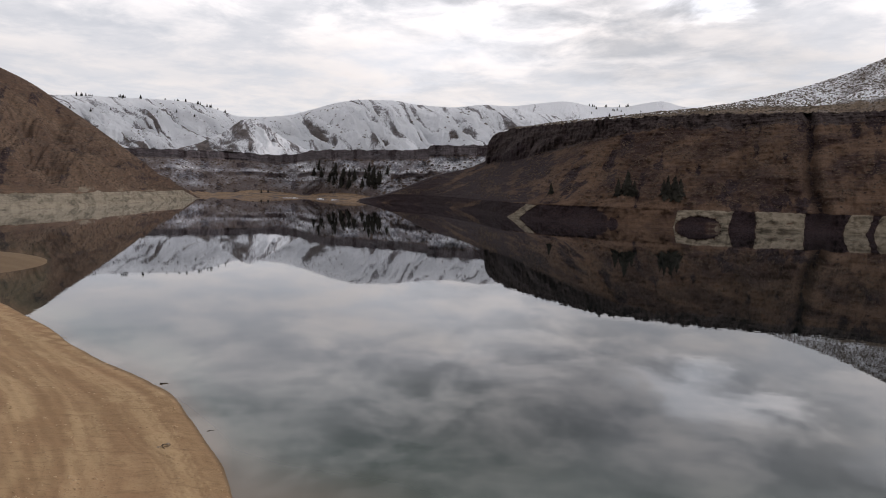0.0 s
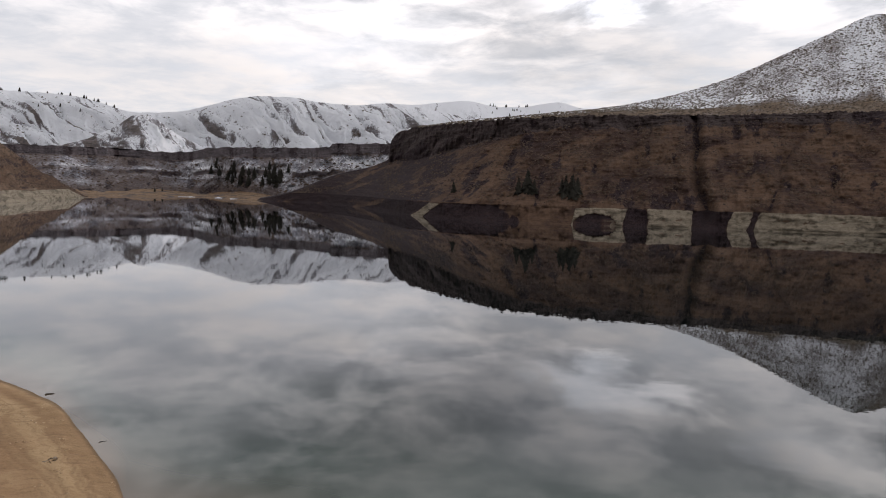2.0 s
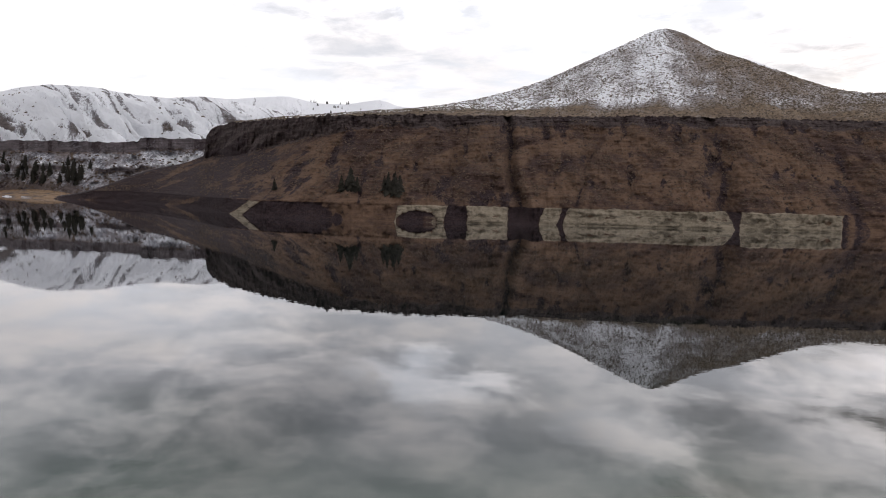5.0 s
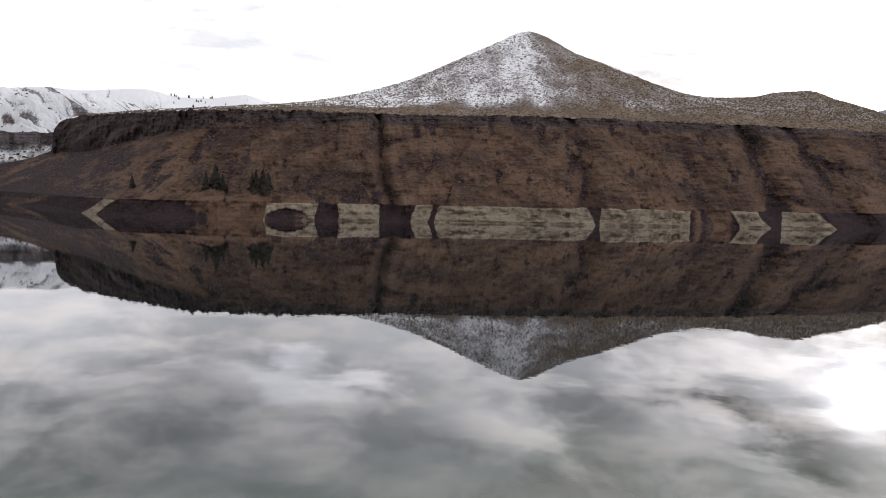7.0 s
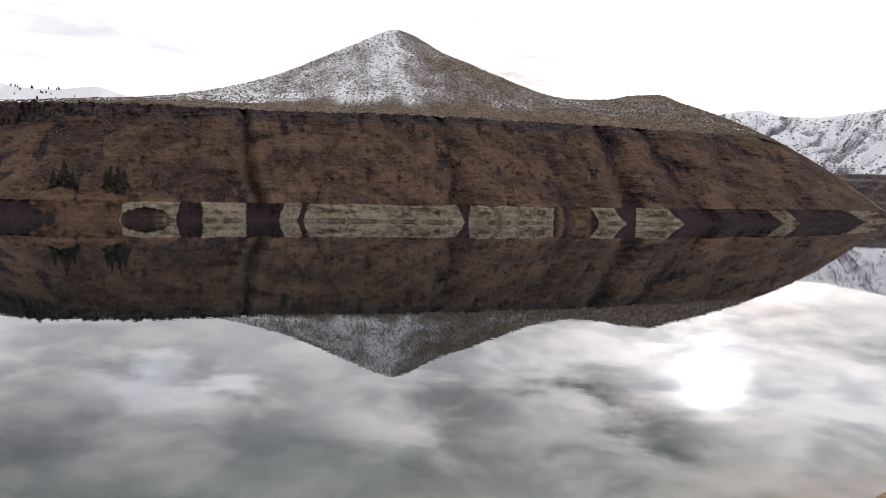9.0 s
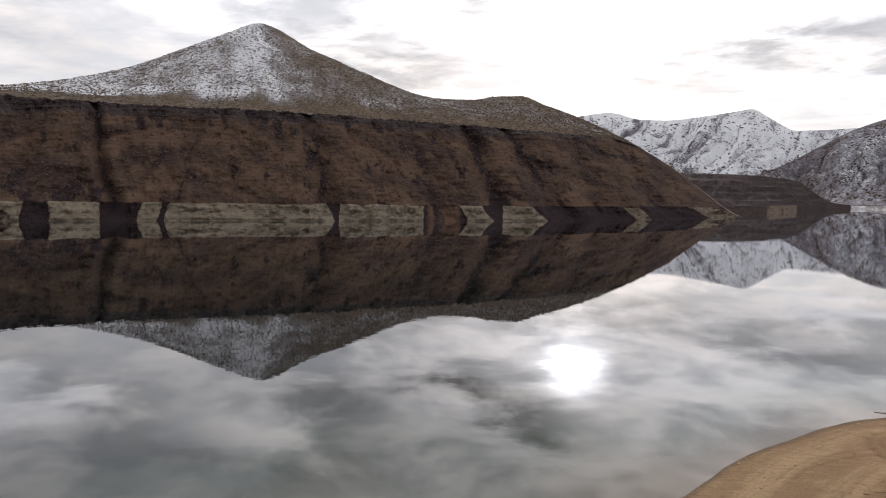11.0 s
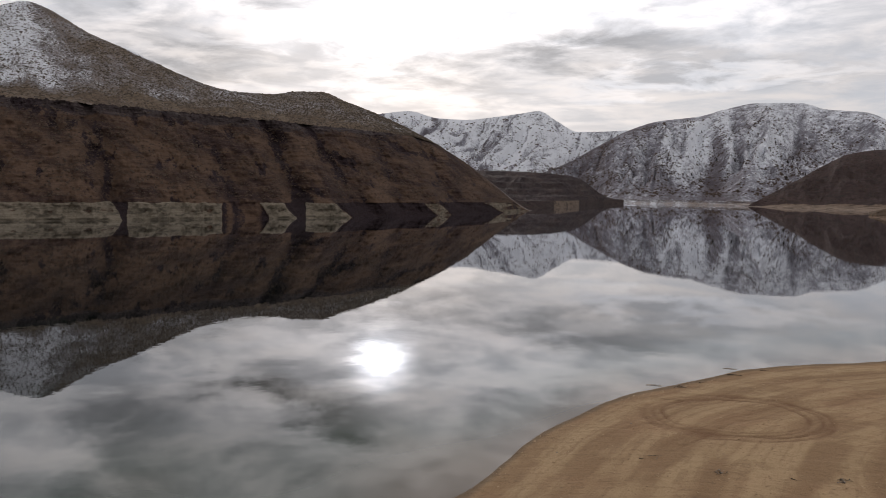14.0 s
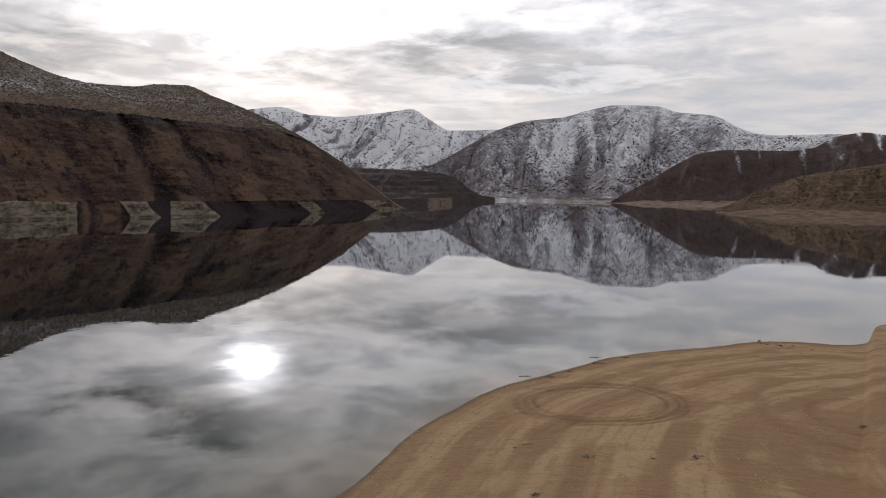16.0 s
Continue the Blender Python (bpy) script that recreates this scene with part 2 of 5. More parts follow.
def hillside(name, grass, straw, soil, rock, scale=1.0, pale=(0.40, 0.34, 0.25), snow=True, brush=(0.06, 0.055, 0.045), blotch=1.0, relief=1.0, speckle=0.55, soft=(0.46, 0.60), drift=0.9):
    """Winter slope: dry grass, soil and brush, with rock, scree, bare lake silt and snow where the land says so."""
    n = Nodes(name)
    patch = n.noise(0.03 * scale, 6, 0.6, 0.5)
    tuft = n.noise(0.35 * scale, 6, 0.65, 0.3)
    grain = n.noise(1.6 * scale, 4, 0.7)
    base = n.mix(n.ramp(patch, 0.38, 0.62), grass, straw)
    base = n.mix(n.ramp(tuft, 0.42, 0.68, 0.0, blotch), base, soil)
    turf = n.math("ADD", n.attr("grassy"), n.math("MULTIPLY", n.math("SUBTRACT", tuft, 0.5), 1.2))
    base = n.mix(n.ramp(turf, 0.25, 0.85, 0.0, 0.85), base, tuple(1.25 * c for c in straw))
    trail = n.noise(1.5 * scale, 5, 0.62, 0.4, stretch=(0.13, 0.13, 1.5))
    base = n.mix(n.math("MULTIPLY", n.ramp(trail, 0.50, 0.66), 0.72 * blotch), base, brush)
    base = n.mix(n.math("MULTIPLY", n.ramp(trail, 0.47, 0.34), 0.55), base, tuple(1.25 * c for c in straw))
    base = n.mix(n.math("MULTIPLY", n.ramp(grain, 0.58, 0.70), 0.6 * blotch), base, brush)
    strata = n.noise(0.5 * scale, 5, 0.6, 0.6, stretch=(0.12, 0.12, 1.6))
    columns = n.noise(0.6 * scale, 4, 0.6, 0.2, stretch=(1.0, 1.0, 0.12))
    stone = n.mix(n.ramp(strata, 0.35, 0.65), rock, tuple(1.9 * c for c in rock))
    stone = n.mix(n.math("MULTIPLY", n.ramp(columns, 0.5, 0.62), 0.5), stone, tuple(0.6 * c for c in rock))
    edge = n.math("MULTIPLY", n.math("SUBTRACT", tuft, 0.5), 0.9)
    f_rock = n.ramp(n.math("ADD", n.attr("rock"), edge), 0.40, 0.60)
    col = n.mix(f_rock, base, stone)
    f_scree = n.ramp(n.math("ADD", n.attr("scree"), edge), 0.38, 0.62)
    talus = n.mix(n.ramp(grain, 0.4, 0.6), (0.018, 0.012, 0.014), (0.040, 0.027, 0.029))
    talus = n.mix(n.math("MULTIPLY", n.ramp(trail, 0.46, 0.36), 0.5), talus, grass)
    col = n.mix(f_scree, col, talus)
    silt_n = n.noise(0.6 * scale, 6, 0.66, 0.4, stretch=(0.3, 0.3, 1.0))
    layer = n.noise(1.2 * scale, 3, 0.6, 0.1, stretch=(0.02, 0.02, 2.2))
    silt = n.mix(n.ramp(silt_n, 0.44, 0.66), tuple(1.12 * c for c in pale), tuple(0.42 * c for c in pale))
    silt = n.mix(n.math("MULTIPLY", n.ramp(layer, 0.45, 0.6), 0.35), silt, tuple(0.62 * c for c in pale))
    silt = n.mix(n.math("MULTIPLY", n.ramp(grain, 0.56, 0.68), 0.5), silt, tuple(0.30 * c for c in pale))
    f_pale = n.ramp(n.math("ADD", n.attr("pale"), n.math("MULTIPLY", edge, 0.35)), 0.42, 0.58)
    col = n.mix(f_pale, col, silt)
    if snow:
        speck = n.noise(speckle * scale, 5, 0.75, 0.2)
        s = n.math("ADD", n.attr("snow"), n.math("MULTIPLY", n.math("SUBTRACT", speck, 0.5), 1.5))
        s = n.math("ADD", s, n.math("MULTIPLY", n.math("SUBTRACT", n.noise(0.06 * scale, 5, 0.6), 0.5), drift))
        col = n.mix(n.ramp(s, 0.05, 0.50, 0.0, 0.38), col, (0.56, 0.585, 0.66))
        col = n.mix(n.ramp(s, *soft), col, (0.86, 0.88, 0.92))
    h = n.math("ADD", n.math("MULTIPLY", tuft, 1.0), n.math("MULTIPLY", grain, 0.35))
    n.bump(h, relief, 1.6 / scale)
    return n.done(col, 0.95, 0.15)


MAT_WALL = hillside("dry_grass_and_basalt", (0.049, 0.030, 0.026), (0.106, 0.066, 0.044), (0.031, 0.020, 0.020), (0.040, 0.030, 0.029), 1.0, pale=(0.225, 0.190, 0.143), brush=(0.025, 0.017, 0.018), blotch=0.55, relief=0.55)
MAT_CONE = hillside("sagebrush_slope", (0.165, 0.120, 0.085), (0.228, 0.171, 0.120), (0.105, 0.077, 0.058), (0.075, 0.062, 0.052), 1.2, brush=(0.062, 0.050, 0.040), blotch=0.75, speckle=0.8, drift=0.35)
MAT_LEFT = hillside("ochre_grass_slope", (0.098, 0.060, 0.042), (0.150, 0.098, 0.066), (0.060, 0.040, 0.032), (0.070, 0.055, 0.043), 0.55, pale=(0.265, 0.230, 0.178), blotch=0.7, relief=0.6)
MAT_BENCH = hillside("basalt_bench", (0.120, 0.094, 0.090), (0.16, 0.126, 0.112), (0.088, 0.070, 0.072), (0.060, 0.050, 0.053), 1.0, pale=(0.28, 0.19, 0.12), speckle=0.45, soft=(0.40, 0.80), drift=0.6)
MAT_FLATS = hillside("grey_pink_mudflats", (0.16, 0.125, 0.105), (0.21, 0.165, 0.14), (0.11, 0.088, 0.075), (0.09, 0.085, 0.085), 0.5, pale=(0.33, 0.27, 0.23))
MAT_MESA = hillside("layered_dark_mesa", (0.052, 0.036, 0.034), (0.078, 0.053, 0.048), (0.038, 0.027, 0.027), (0.036, 0.026, 0.026), 0.6, pale=(0.22, 0.165, 0.125))
MAT_SNOW = hillside("snowy_grass_mountain", (0.150, 0.128, 0.124), (0.19, 0.162, 0.152), (0.11, 0.096, 0.096), (0.09, 0.085, 0.085), 0.28, pale=(0.42, 0.37, 0.32), speckle=0.9, soft=(0.34, 0.62))
MAT_BRUSHY = hillside("brushy_snow_mountain", (0.130, 0.110, 0.124), (0.170, 0.145, 0.156), (0.088, 0.075, 0.087), (0.08, 0.072, 0.075), 0.55, pale=(0.42, 0.37, 0.32), speckle=0.35, soft=(0.36, 0.74))
MAT_BROWN = hillside("burnt_brown_hill", (0.076, 0.052, 0.049), (0.104, 0.071, 0.064), (0.060, 0.042, 0.041), (0.06, 0.05, 0.048), 0.5, pale=(0.27, 0.20, 0.15))
MAT_GREEN = hillside("olive_grass_hill", (0.104, 0.068, 0.043), (0.170, 0.112, 0.066), (0.068, 0.044, 0.032), (0.068, 0.055, 0.043), 1.0, pale=(0.205, 0.130, 0.090))


def sand_material():
    n = Nodes("damp_sand")
    strand = n.attr("strand")
    vec = n.add("ShaderNodeCombineXYZ")
    n.nt.links.new(strand, vec.inputs[0])
    wob = n.math("MULTIPLY", n.noise(0.05, 4, 0.55), 9.0)
    n.nt.links.new(wob, vec.inputs[1])
    bands = n.noise(0.55, 2, 0.45, 0.1, vec=vec.outputs[0])
    fine = n.noise(2.4, 2, 0.5, 0.1, vec=vec.outputs[0])
    vec2 = n.add("ShaderNodeCombineXYZ")
    n.nt.links.new(n.attr("radial"), vec2.inputs[0])
    n.nt.links.new(n.math("MULTIPLY", n.attr("along"), 0.16), vec2.inputs[1])
    trail = n.noise(2.3, 6, 0.65, 0.35, vec=vec2.outputs[0])
    patch = n.noise(0.12, 5, 0.6, 0.4)
    grit = n.noise(5.0, 6, 0.75)
    clod = n.noise(1.1, 6, 0.7)
    col = n.mix(n.ramp(bands, 0.37, 0.62), (0.285, 0.180, 0.098), (0.430, 0.298, 0.168))
    col = n.mix(n.math("MULTIPLY", n.ramp(fine, 0.48, 0.62), 0.40), col, (0.25, 0.158, 0.086))
    col = n.mix(n.math("MULTIPLY", n.ramp(patch, 0.42, 0.75), 0.4), col, (0.37, 0.215, 0.122))
    col = n.mix(n.math("MULTIPLY", n.ramp(clod, 0.54, 0.72), 0.45), col, (0.24, 0.152, 0.083))
    col = n.mix(n.math("MULTIPLY", n.ramp(grit, 0.54, 0.68), 0.55), col, (0.14, 0.092, 0.056))
    col = n.mix(n.math("MULTIPLY", n.attr("track"), 0.95), col, (0.200, 0.110, 0.060))
    col = n.mix(n.math("MULTIPLY", n.ramp(trail, 0.54, 0.66), 0.34), col, (0.18, 0.112, 0.062))
    col = n.mix(n.math("MULTIPLY", n.ramp(trail, 0.46, 0.34), 0.25), col, (0.40, 0.28, 0.165))
    wet = n.attr("wet")
    col = n.mix(n.math("MULTIPLY", wet, 0.8), col, (0.13, 0.088, 0.052))
    h = n.math("ADD", n.math("MULTIPLY", clod, 0.7), n.math("ADD", n.math("MULTIPLY", grit, 0.4), n.math("MULTIPLY", trail, 0.8)))
    n.bump(h, 0.9, 0.17)
    return n.done(col, n.ramp(wet, 0.0, 1.0, 0.95, 0.8), 0.12)


def water_material():
    n = Nodes("still_lake_water")
    nt = n.nt
    body = n.bsdf
    body.inputs["Roughness"].default_value = 1.0
    body.inputs["Specular IOR Level"].default_value = 0.0
    deep = n.noise(0.02, 3, 0.5)
    bed = n.attr("shallow")
    murk = n.mix(n.ramp(deep, 0.35, 0.65), (0.0045, 0.0064, 0.0062), (0.0065, 0.0096, 0.0082))
    murk = n.mix(n.ramp(bed, 0.0, 0.55), murk, (0.028, 0.046, 0.031))
    murk = n.mix(n.ramp(bed, 0.45, 1.0), murk, (0.13, 0.098, 0.062))
    nt.links.new(murk, body.inputs["Base Color"])
    gloss = n.add("ShaderNodeBsdfGlossy")
    gloss.inputs["Roughness"].default_value = 0.0
    gloss.inputs["Color"].default_value = (0.97, 0.98, 1.0, 1)
    ripple = n.noise(0.9, 3, 0.5)
    slow = n.noise(0.05, 3, 0.5)
    b = n.add("ShaderNodeBump")
    b.inputs["Strength"].default_value, b.inputs["Distance"].default_value = 0.035, 0.05
    nt.links.new(n.math("ADD", ripple, n.math("MULTIPLY", slow, 4.0)), b.inputs["Height"])
    nt.links.new(b.outputs[0], gloss.inputs["Normal"])
    fr = n.add("ShaderNodeFresnel")
    fr.inputs["IOR"].default_value = 1.33
    fac = n.math("MULTIPLY", n.math("POWER", fr.outputs[0], 1.08), 1.30, clamp=True)
    mx = n.add("ShaderNodeMixShader")
    nt.links.new(fac, mx.inputs[0])
    nt.links.new(body.outputs[0], mx.inputs[1])
    nt.links.new(gloss.outputs[0], mx.inputs[2])
    nt.links.new(mx.outputs[0], nt.nodes["Material Output"].inputs["Surface"])
    return n.mat


MAT_SAND, MAT_WATER = sand_material(), water_material()


# ---------------------------------------------------------------- land
def sheet(name, x, y, z, material, masks=None):
    """A grid of points as one smooth mesh with named masks."""
    nv, nu = x.shape
    me = bpy.data.meshes.new(name)
    co = np.stack([x, y, z], -1).reshape(-1, 3).astype(np.float32)
    i = np.arange(nv * nu).reshape(nv, nu)
    q = np.stack([i[:-1, :-1], i[:-1, 1:], i[1:, 1:], i[1:, :-1]], -1).reshape(-1, 4).astype(np.int32)
    area = (x[1:, :-1] - x[:-1, :-1]) * (y[:-1, 1:] - y[:-1, :-1]) - (y[1:, :-1] - y[:-1, :-1]) * (x[:-1, 1:] - x[:-1, :-1])
    if area.sum() > 0:      # faces look up
        q = q[:, ::-1]
    me.vertices.add(len(co))
    me.vertices.foreach_set("co", co.ravel())
    me.loops.add(q.size)
    me.loops.foreach_set("vertex_index", q.ravel())
    me.polygons.add(len(q))
    me.polygons.foreach_set("loop_start", np.arange(0, q.size, 4, dtype=np.int32))
    me.polygons.foreach_set("use_smooth", np.ones(len(q), dtype=bool))
    me.update(calc_edges=True)
    for key, val in (masks or {}).items():
        a = me.attributes.new(key, "FLOAT", "POINT")
        a.data.foreach_set("value", np.broadcast_to(val, x.shape).astype(np.float32).ravel())
    me.materials.append(material)
    return new(name, me)


def loft(b, rows, steps, power=1.0):
    """Land between contour lines: rows of (distance, height) over the bearings b. Returns bearing, distance, height and row number grids."""
    D, Z, V = [], [], []
    for k in range(len(rows) - 1):
        (d0, z0), (d1, z1) = rows[k], rows[k + 1]
        last = k == len(rows) - 2
        for s in np.linspace(0, 1, steps[k] + 1)[: None if last else -1]:
            D.append(d0 + (d1 - d0) * s)
            Z.append(z0 + (z1 - z0) * s)
            V.append(np.full_like(b, k + s))
    return np.broadcast_to(b, (len(D), len(b))), np.array(D), np.array(Z), np.array(V)


def place(B, D):
    r = np.radians(B)
    return -np.sin(r) * D, np.cos(r) * D


def bell(x, c, w):
    return np.exp(-((x - c) / w) ** 2)


def blur(a, sigma, axis):
    n = max(1, int(2.5 * sigma))
    k = np.exp(-0.5 * (np.arange(-n, n + 1) / sigma) ** 2)
    k /= k.sum()
    pad = [(0, 0), (0, 0)]
    pad[axis] = (n, n)
    p = np.pad(a, pad, mode="edge")
    m = a.shape[axis]
    return sum(w * (p[:, i:i + m] if axis else p[i:i + m]) for i, w in enumerate(k))


POOL = 7.2   # height of the old waterline above the present one
LAND = {}    # surfaces kept for setting plants on them


def keep(key, B, D, Z):
    LAND[key] = (B, D, Z)


# near ground: a sandy point under the drone, the lake bed, and the far floor of the valley
SHORE = curve((-179, 420), (-150, 300), (-130, 190), (-118, 140), (-110, 104), (-107.4, 95), (-106.75, 92), (-106.35, 82), (-105.6, 80), (-104.5, 79), (-101.6, 77.5), (-99.8, 76), (-95.6, 71),
              (-92, 67), (-88.3, 62), (-84, 56), (-79.1, 50), (-74.7, 43), (-70.3, 35.5), (-68, 33), (-50, 25), (-28, 22), (0, 25), (15.9, 33), (16.3, 35), (17.7, 40),
              (19.3, 46), (20.5, 51), (21.7, 54), (24.3, 60), (26.5, 67), (27.9, 75), (29.6, 85), (31.2, 96), (40, 140), (60, 240), (100, 350), (179, 420))


def ground_height(B, D):
    s = SHORE(B)
    x, y = place(B, D)
    inland = s - D + 0.7 * fbm(x * 0.12, y * 0.12, 2.0, 3) * smooth(18, 30, D)
    z = np.where(inland > 0, 2.6 * (1 - np.exp(-np.maximum(inland, 0) * 0.016)), np.maximum(0.09 * inland, -5.0))
    terrace = 0.02 * np.sin(inland * 1.1 + 2.2 * fbm(x * 0.03, y * 0.03, 5.0, 2)) * smooth(0.5, 3, inland)
    z = z + terrace + 0.035 * fbm(x * 0.5, y * 0.5, 1.0, 4) * smooth(0, 2, inland)
    half = 19 * np.sqrt(np.clip((B - 28.3) / 3.0, 0, 4))
    spit = np.where(B > 28.3, (half - np.abs(D - 141 - 1.0 * (B - 28.3))) * 0.05, -5.0)
    z = np.maximum(z, np.minimum(spit, 1.0))
    behind = smooth(95, 130, np.abs(((B + 37) + 180) % 360 - 180))
    z = z + behind * smooth(120, 700, D) * 55 * (1 + 0.4 * fbm(x * 0.006, y * 0.006, 3.0, 4))
    z = z + smooth(1500, 2500, D) * 45
    return z, inland


def ring_mark(x, y, cx, cy, radius, width, a0=-math.pi, a1=math.pi):
    r = np.hypot(x - cx, y - cy)
    a = np.arctan2(y - cy, x - cx)
    return bell(r, radius, width) * ((a > a0) & (a < a1))


def make_ground():
    sb = np.concatenate([np.arange(-150, -60, 0.7), np.arange(-60, 10, 2.0), np.arange(10, 60, 0.5)])
    sx, sy = place(sb, SHORE(sb))
    bs = np.concatenate([np.arange(-180, -112, 2.0), np.arange(-112, -64, 0.16), np.arange(-64, 13, 1.0), np.arange(13, 36, 0.16), np.arange(36, 180.1, 2.0)])
    ds = np.concatenate([np.linspace(0.0, 26, 15), np.arange(27, 62, 0.18), np.arange(62, 100, 0.3), np.linspace(100, 170, 70), 170 * (4700 / 170) ** np.linspace(0.02, 1, 44)])
    B, D = np.meshgrid(bs, ds)
    z, inland = ground_height(B, D)
    x, y = place(B, D)
    cx, cy = place(-88.4, 47.9)
    wob = 0.25 * fbm(x * 0.3, y * 0.3, 8.0, 2)
    track = 0.30 * ring_mark(x, y, cx, cy, 4.8 + wob, 0.7)
    for ox, oy, radius, width, dark in ((0, 0, 5.5, 0.16, 0.7), (0.1, 0.2, 5.1, 0.13, 0.6), (-0.1, 0.3, 4.5, 0.13, 0.7), (0.2, 0.1, 4.15, 0.12, 0.55), (0.3, -0.5, 4.8, 0.12, 0.45)):
        track += dark * ring_mark(x, y, cx + ox, cy + oy, radius + 0.6 * wob, width)
    c2x, c2y = place(-109.5, 50)
    track += 0.6 * ring_mark(x, y, c2x, c2y, 8.4 + wob, 0.5, 0.2, 2.6) + 0.5 * ring_mark(x, y, c2x, c2y, 5.6 + wob, 0.3, 0.4, 2.4)
    track *= 0.75 + 0.5 * fbm(x * 0.4, y * 0.4, 14.0, 3)
    for off, wide in ((7.0, 0.3), (8.7, 0.3), (15.0, 0.35), (16.8, 0.3)):
        track += 0.35 * bell(inland + 1.5 * wob, off, wide) * (fbm(x * 0.05, y * 0.05, 11.0, 2) > -0.1)
    track = np.clip(track, 0, 1) * (inland > 1.0)
    z = z - 0.10 * track
    keep("beach", B, D, z)
    far = np.full(x.shape, 1e6)      # true distance from the waterline
    for k in range(len(sb)):
        np.minimum(far, (x - sx[k]) ** 2 + (y - sy[k]) ** 2, out=far)
    far = np.sqrt(far) * np.sign(SHORE(B) - D)
    ob = sheet("ground", x, y, z, MAT_SAND, {"strand": far, "radial": D, "along": np.radians(B) * 50.0, "wet": 1 - smooth(0.2, 1.6, inland + 0.5 * wob), "track": track})
    tagged(ob, "tan damp sand beach with strandlines and tyre tracks", "beach", kind="structure")


def make_water():
    bs = np.linspace(-180, 180, 541)
    ds = np.concatenate([[0.5], np.linspace(15, 115, 130), 115 * (1700 / 115) ** np.linspace(0.03, 1, 30)])
    B, D = np.meshgrid(bs, ds)
    x, y = place(B, D)
    depth = np.maximum(-ground_height(B, D)[0], 0) * (D < 400) + 9.0 * (D >= 400)
    depth = depth * (1 + 0.5 * fbm(x * 0.05, y * 0.05, 4.0, 3))
    ob = sheet("water", x, y, np.zeros_like(x), MAT_WATER, {"shallow": np.exp(-depth / 1.25)})
    tagged(ob, "still grey-green reservoir water mirroring hills and clouds", "water", kind="structure")


make_ground()
make_water()

# the canyon wall across the water
WALL_SHORE = curve((7, 640), (4.6, 613), (1.6, 565), (-2, 450), (-5.2, 362), (-8, 335), (-12, 318), (-17.4, 306), (-23, 305), (-29, 308), (-36, 312), (-42.5, 316), (-48, 328),
                   (-54.5, 344), (-58.9, 360), (-62, 382), (-66.3, 416), (-70, 470), (-72.6, 532), (-74, 560))
RIM_D = curve((7, 660), (3, 610), (-3.0, 560), (-6, 480), (-9.5, 420), (-13.7, 384), (-20, 378), (-29, 382), (-36, 388), (-42, 394), (-50, 410), (-57, 436), (-63, 480), (-66, 505), (-70, 525), (-72.6, 536), (-74, 564))
RIM_RISE = curve((7, -1.2), (4.6, -0.7), (1.0, 0.75), (-3.1, 2.05), (-3.35, 3.5), (-3.9, 4.15), (-6.1, 4.7), (-8.5, 4.95), (-13.6, 5.42), (-19.4, 5.65), (-28, 5.62), (-36, 5.66), (-41, 5.54), (-47, 5.3),
                 (-53.4, 4.95), (-57.3, 4.65), (-63.1, 4.18), (-65, 3.75), (-65.8, 3.4), (-67.9, 2.15), (-70.1, 0.5), (-72.2, -1.1), (-73, -1.5), (-74, -1.6))
ROCK_DROP = curve((7, 0), (-3.1, 0.15), (-3.35, 1.6), (-3.9, 2.1), (-5.1, 2.4), (-9.5, 1.6), (-15.7, 0.75), (-28, 0.42), (-41, 0.40), (-53.4, 0.34), (-60, 0.25), (-65, 0.1), (-74, 0.0))
# gullies: bearing at the rim, bearing at the water, depth in metres, width in degrees, how far scree fills them
GULLIES = [(-25.6, -27.0, 9, 0.42, 0.72), (-40.6, -42.5, 10, 0.9, 0.6), (-52.6, -55.4, 13, 0.9, 0.75), (-55.6, -60.2, 9, 0.9, 0.62), (-10.0, -5.0, 4, 0.6, 0.25), (-33.4, -30.6, 3, 0.30, 0.4),
           (-21.0, -22.2, 4, 0.6, 0.3), (-47.5, -50.9, 4, 0.8, 0.42), (-60.5, -63.2, 6, 0.8, 0.5), (-64.0, -68.0, 6, 0.7, 0.5), (-14.5, -11.2, 3, 1.4, 0.45)]
# bare silt faces of the drawdown band: bearings of both ends at the old waterline, lean of the ends in degrees
SILT = [(-6.4, -7.3, 1.5, 1.5), (-17.5, -21.5, 0.3, 0.3), (-22.9, -26.1, 0.0, 0.0), (-28.9, -30.3, 0.45, 0.45), (-30.75, -42.0, 0.5, -0.8), (-43.1, -49.6, 0.1, 0.1), (-52.2, -54.0, -0.8, -1.0), (-55.6, -57.9, -0.15, -1.2),
        (-64.6, -65.9, -1.1, -1.1), (-69.2, -71.4, -1.6, -1.6)]


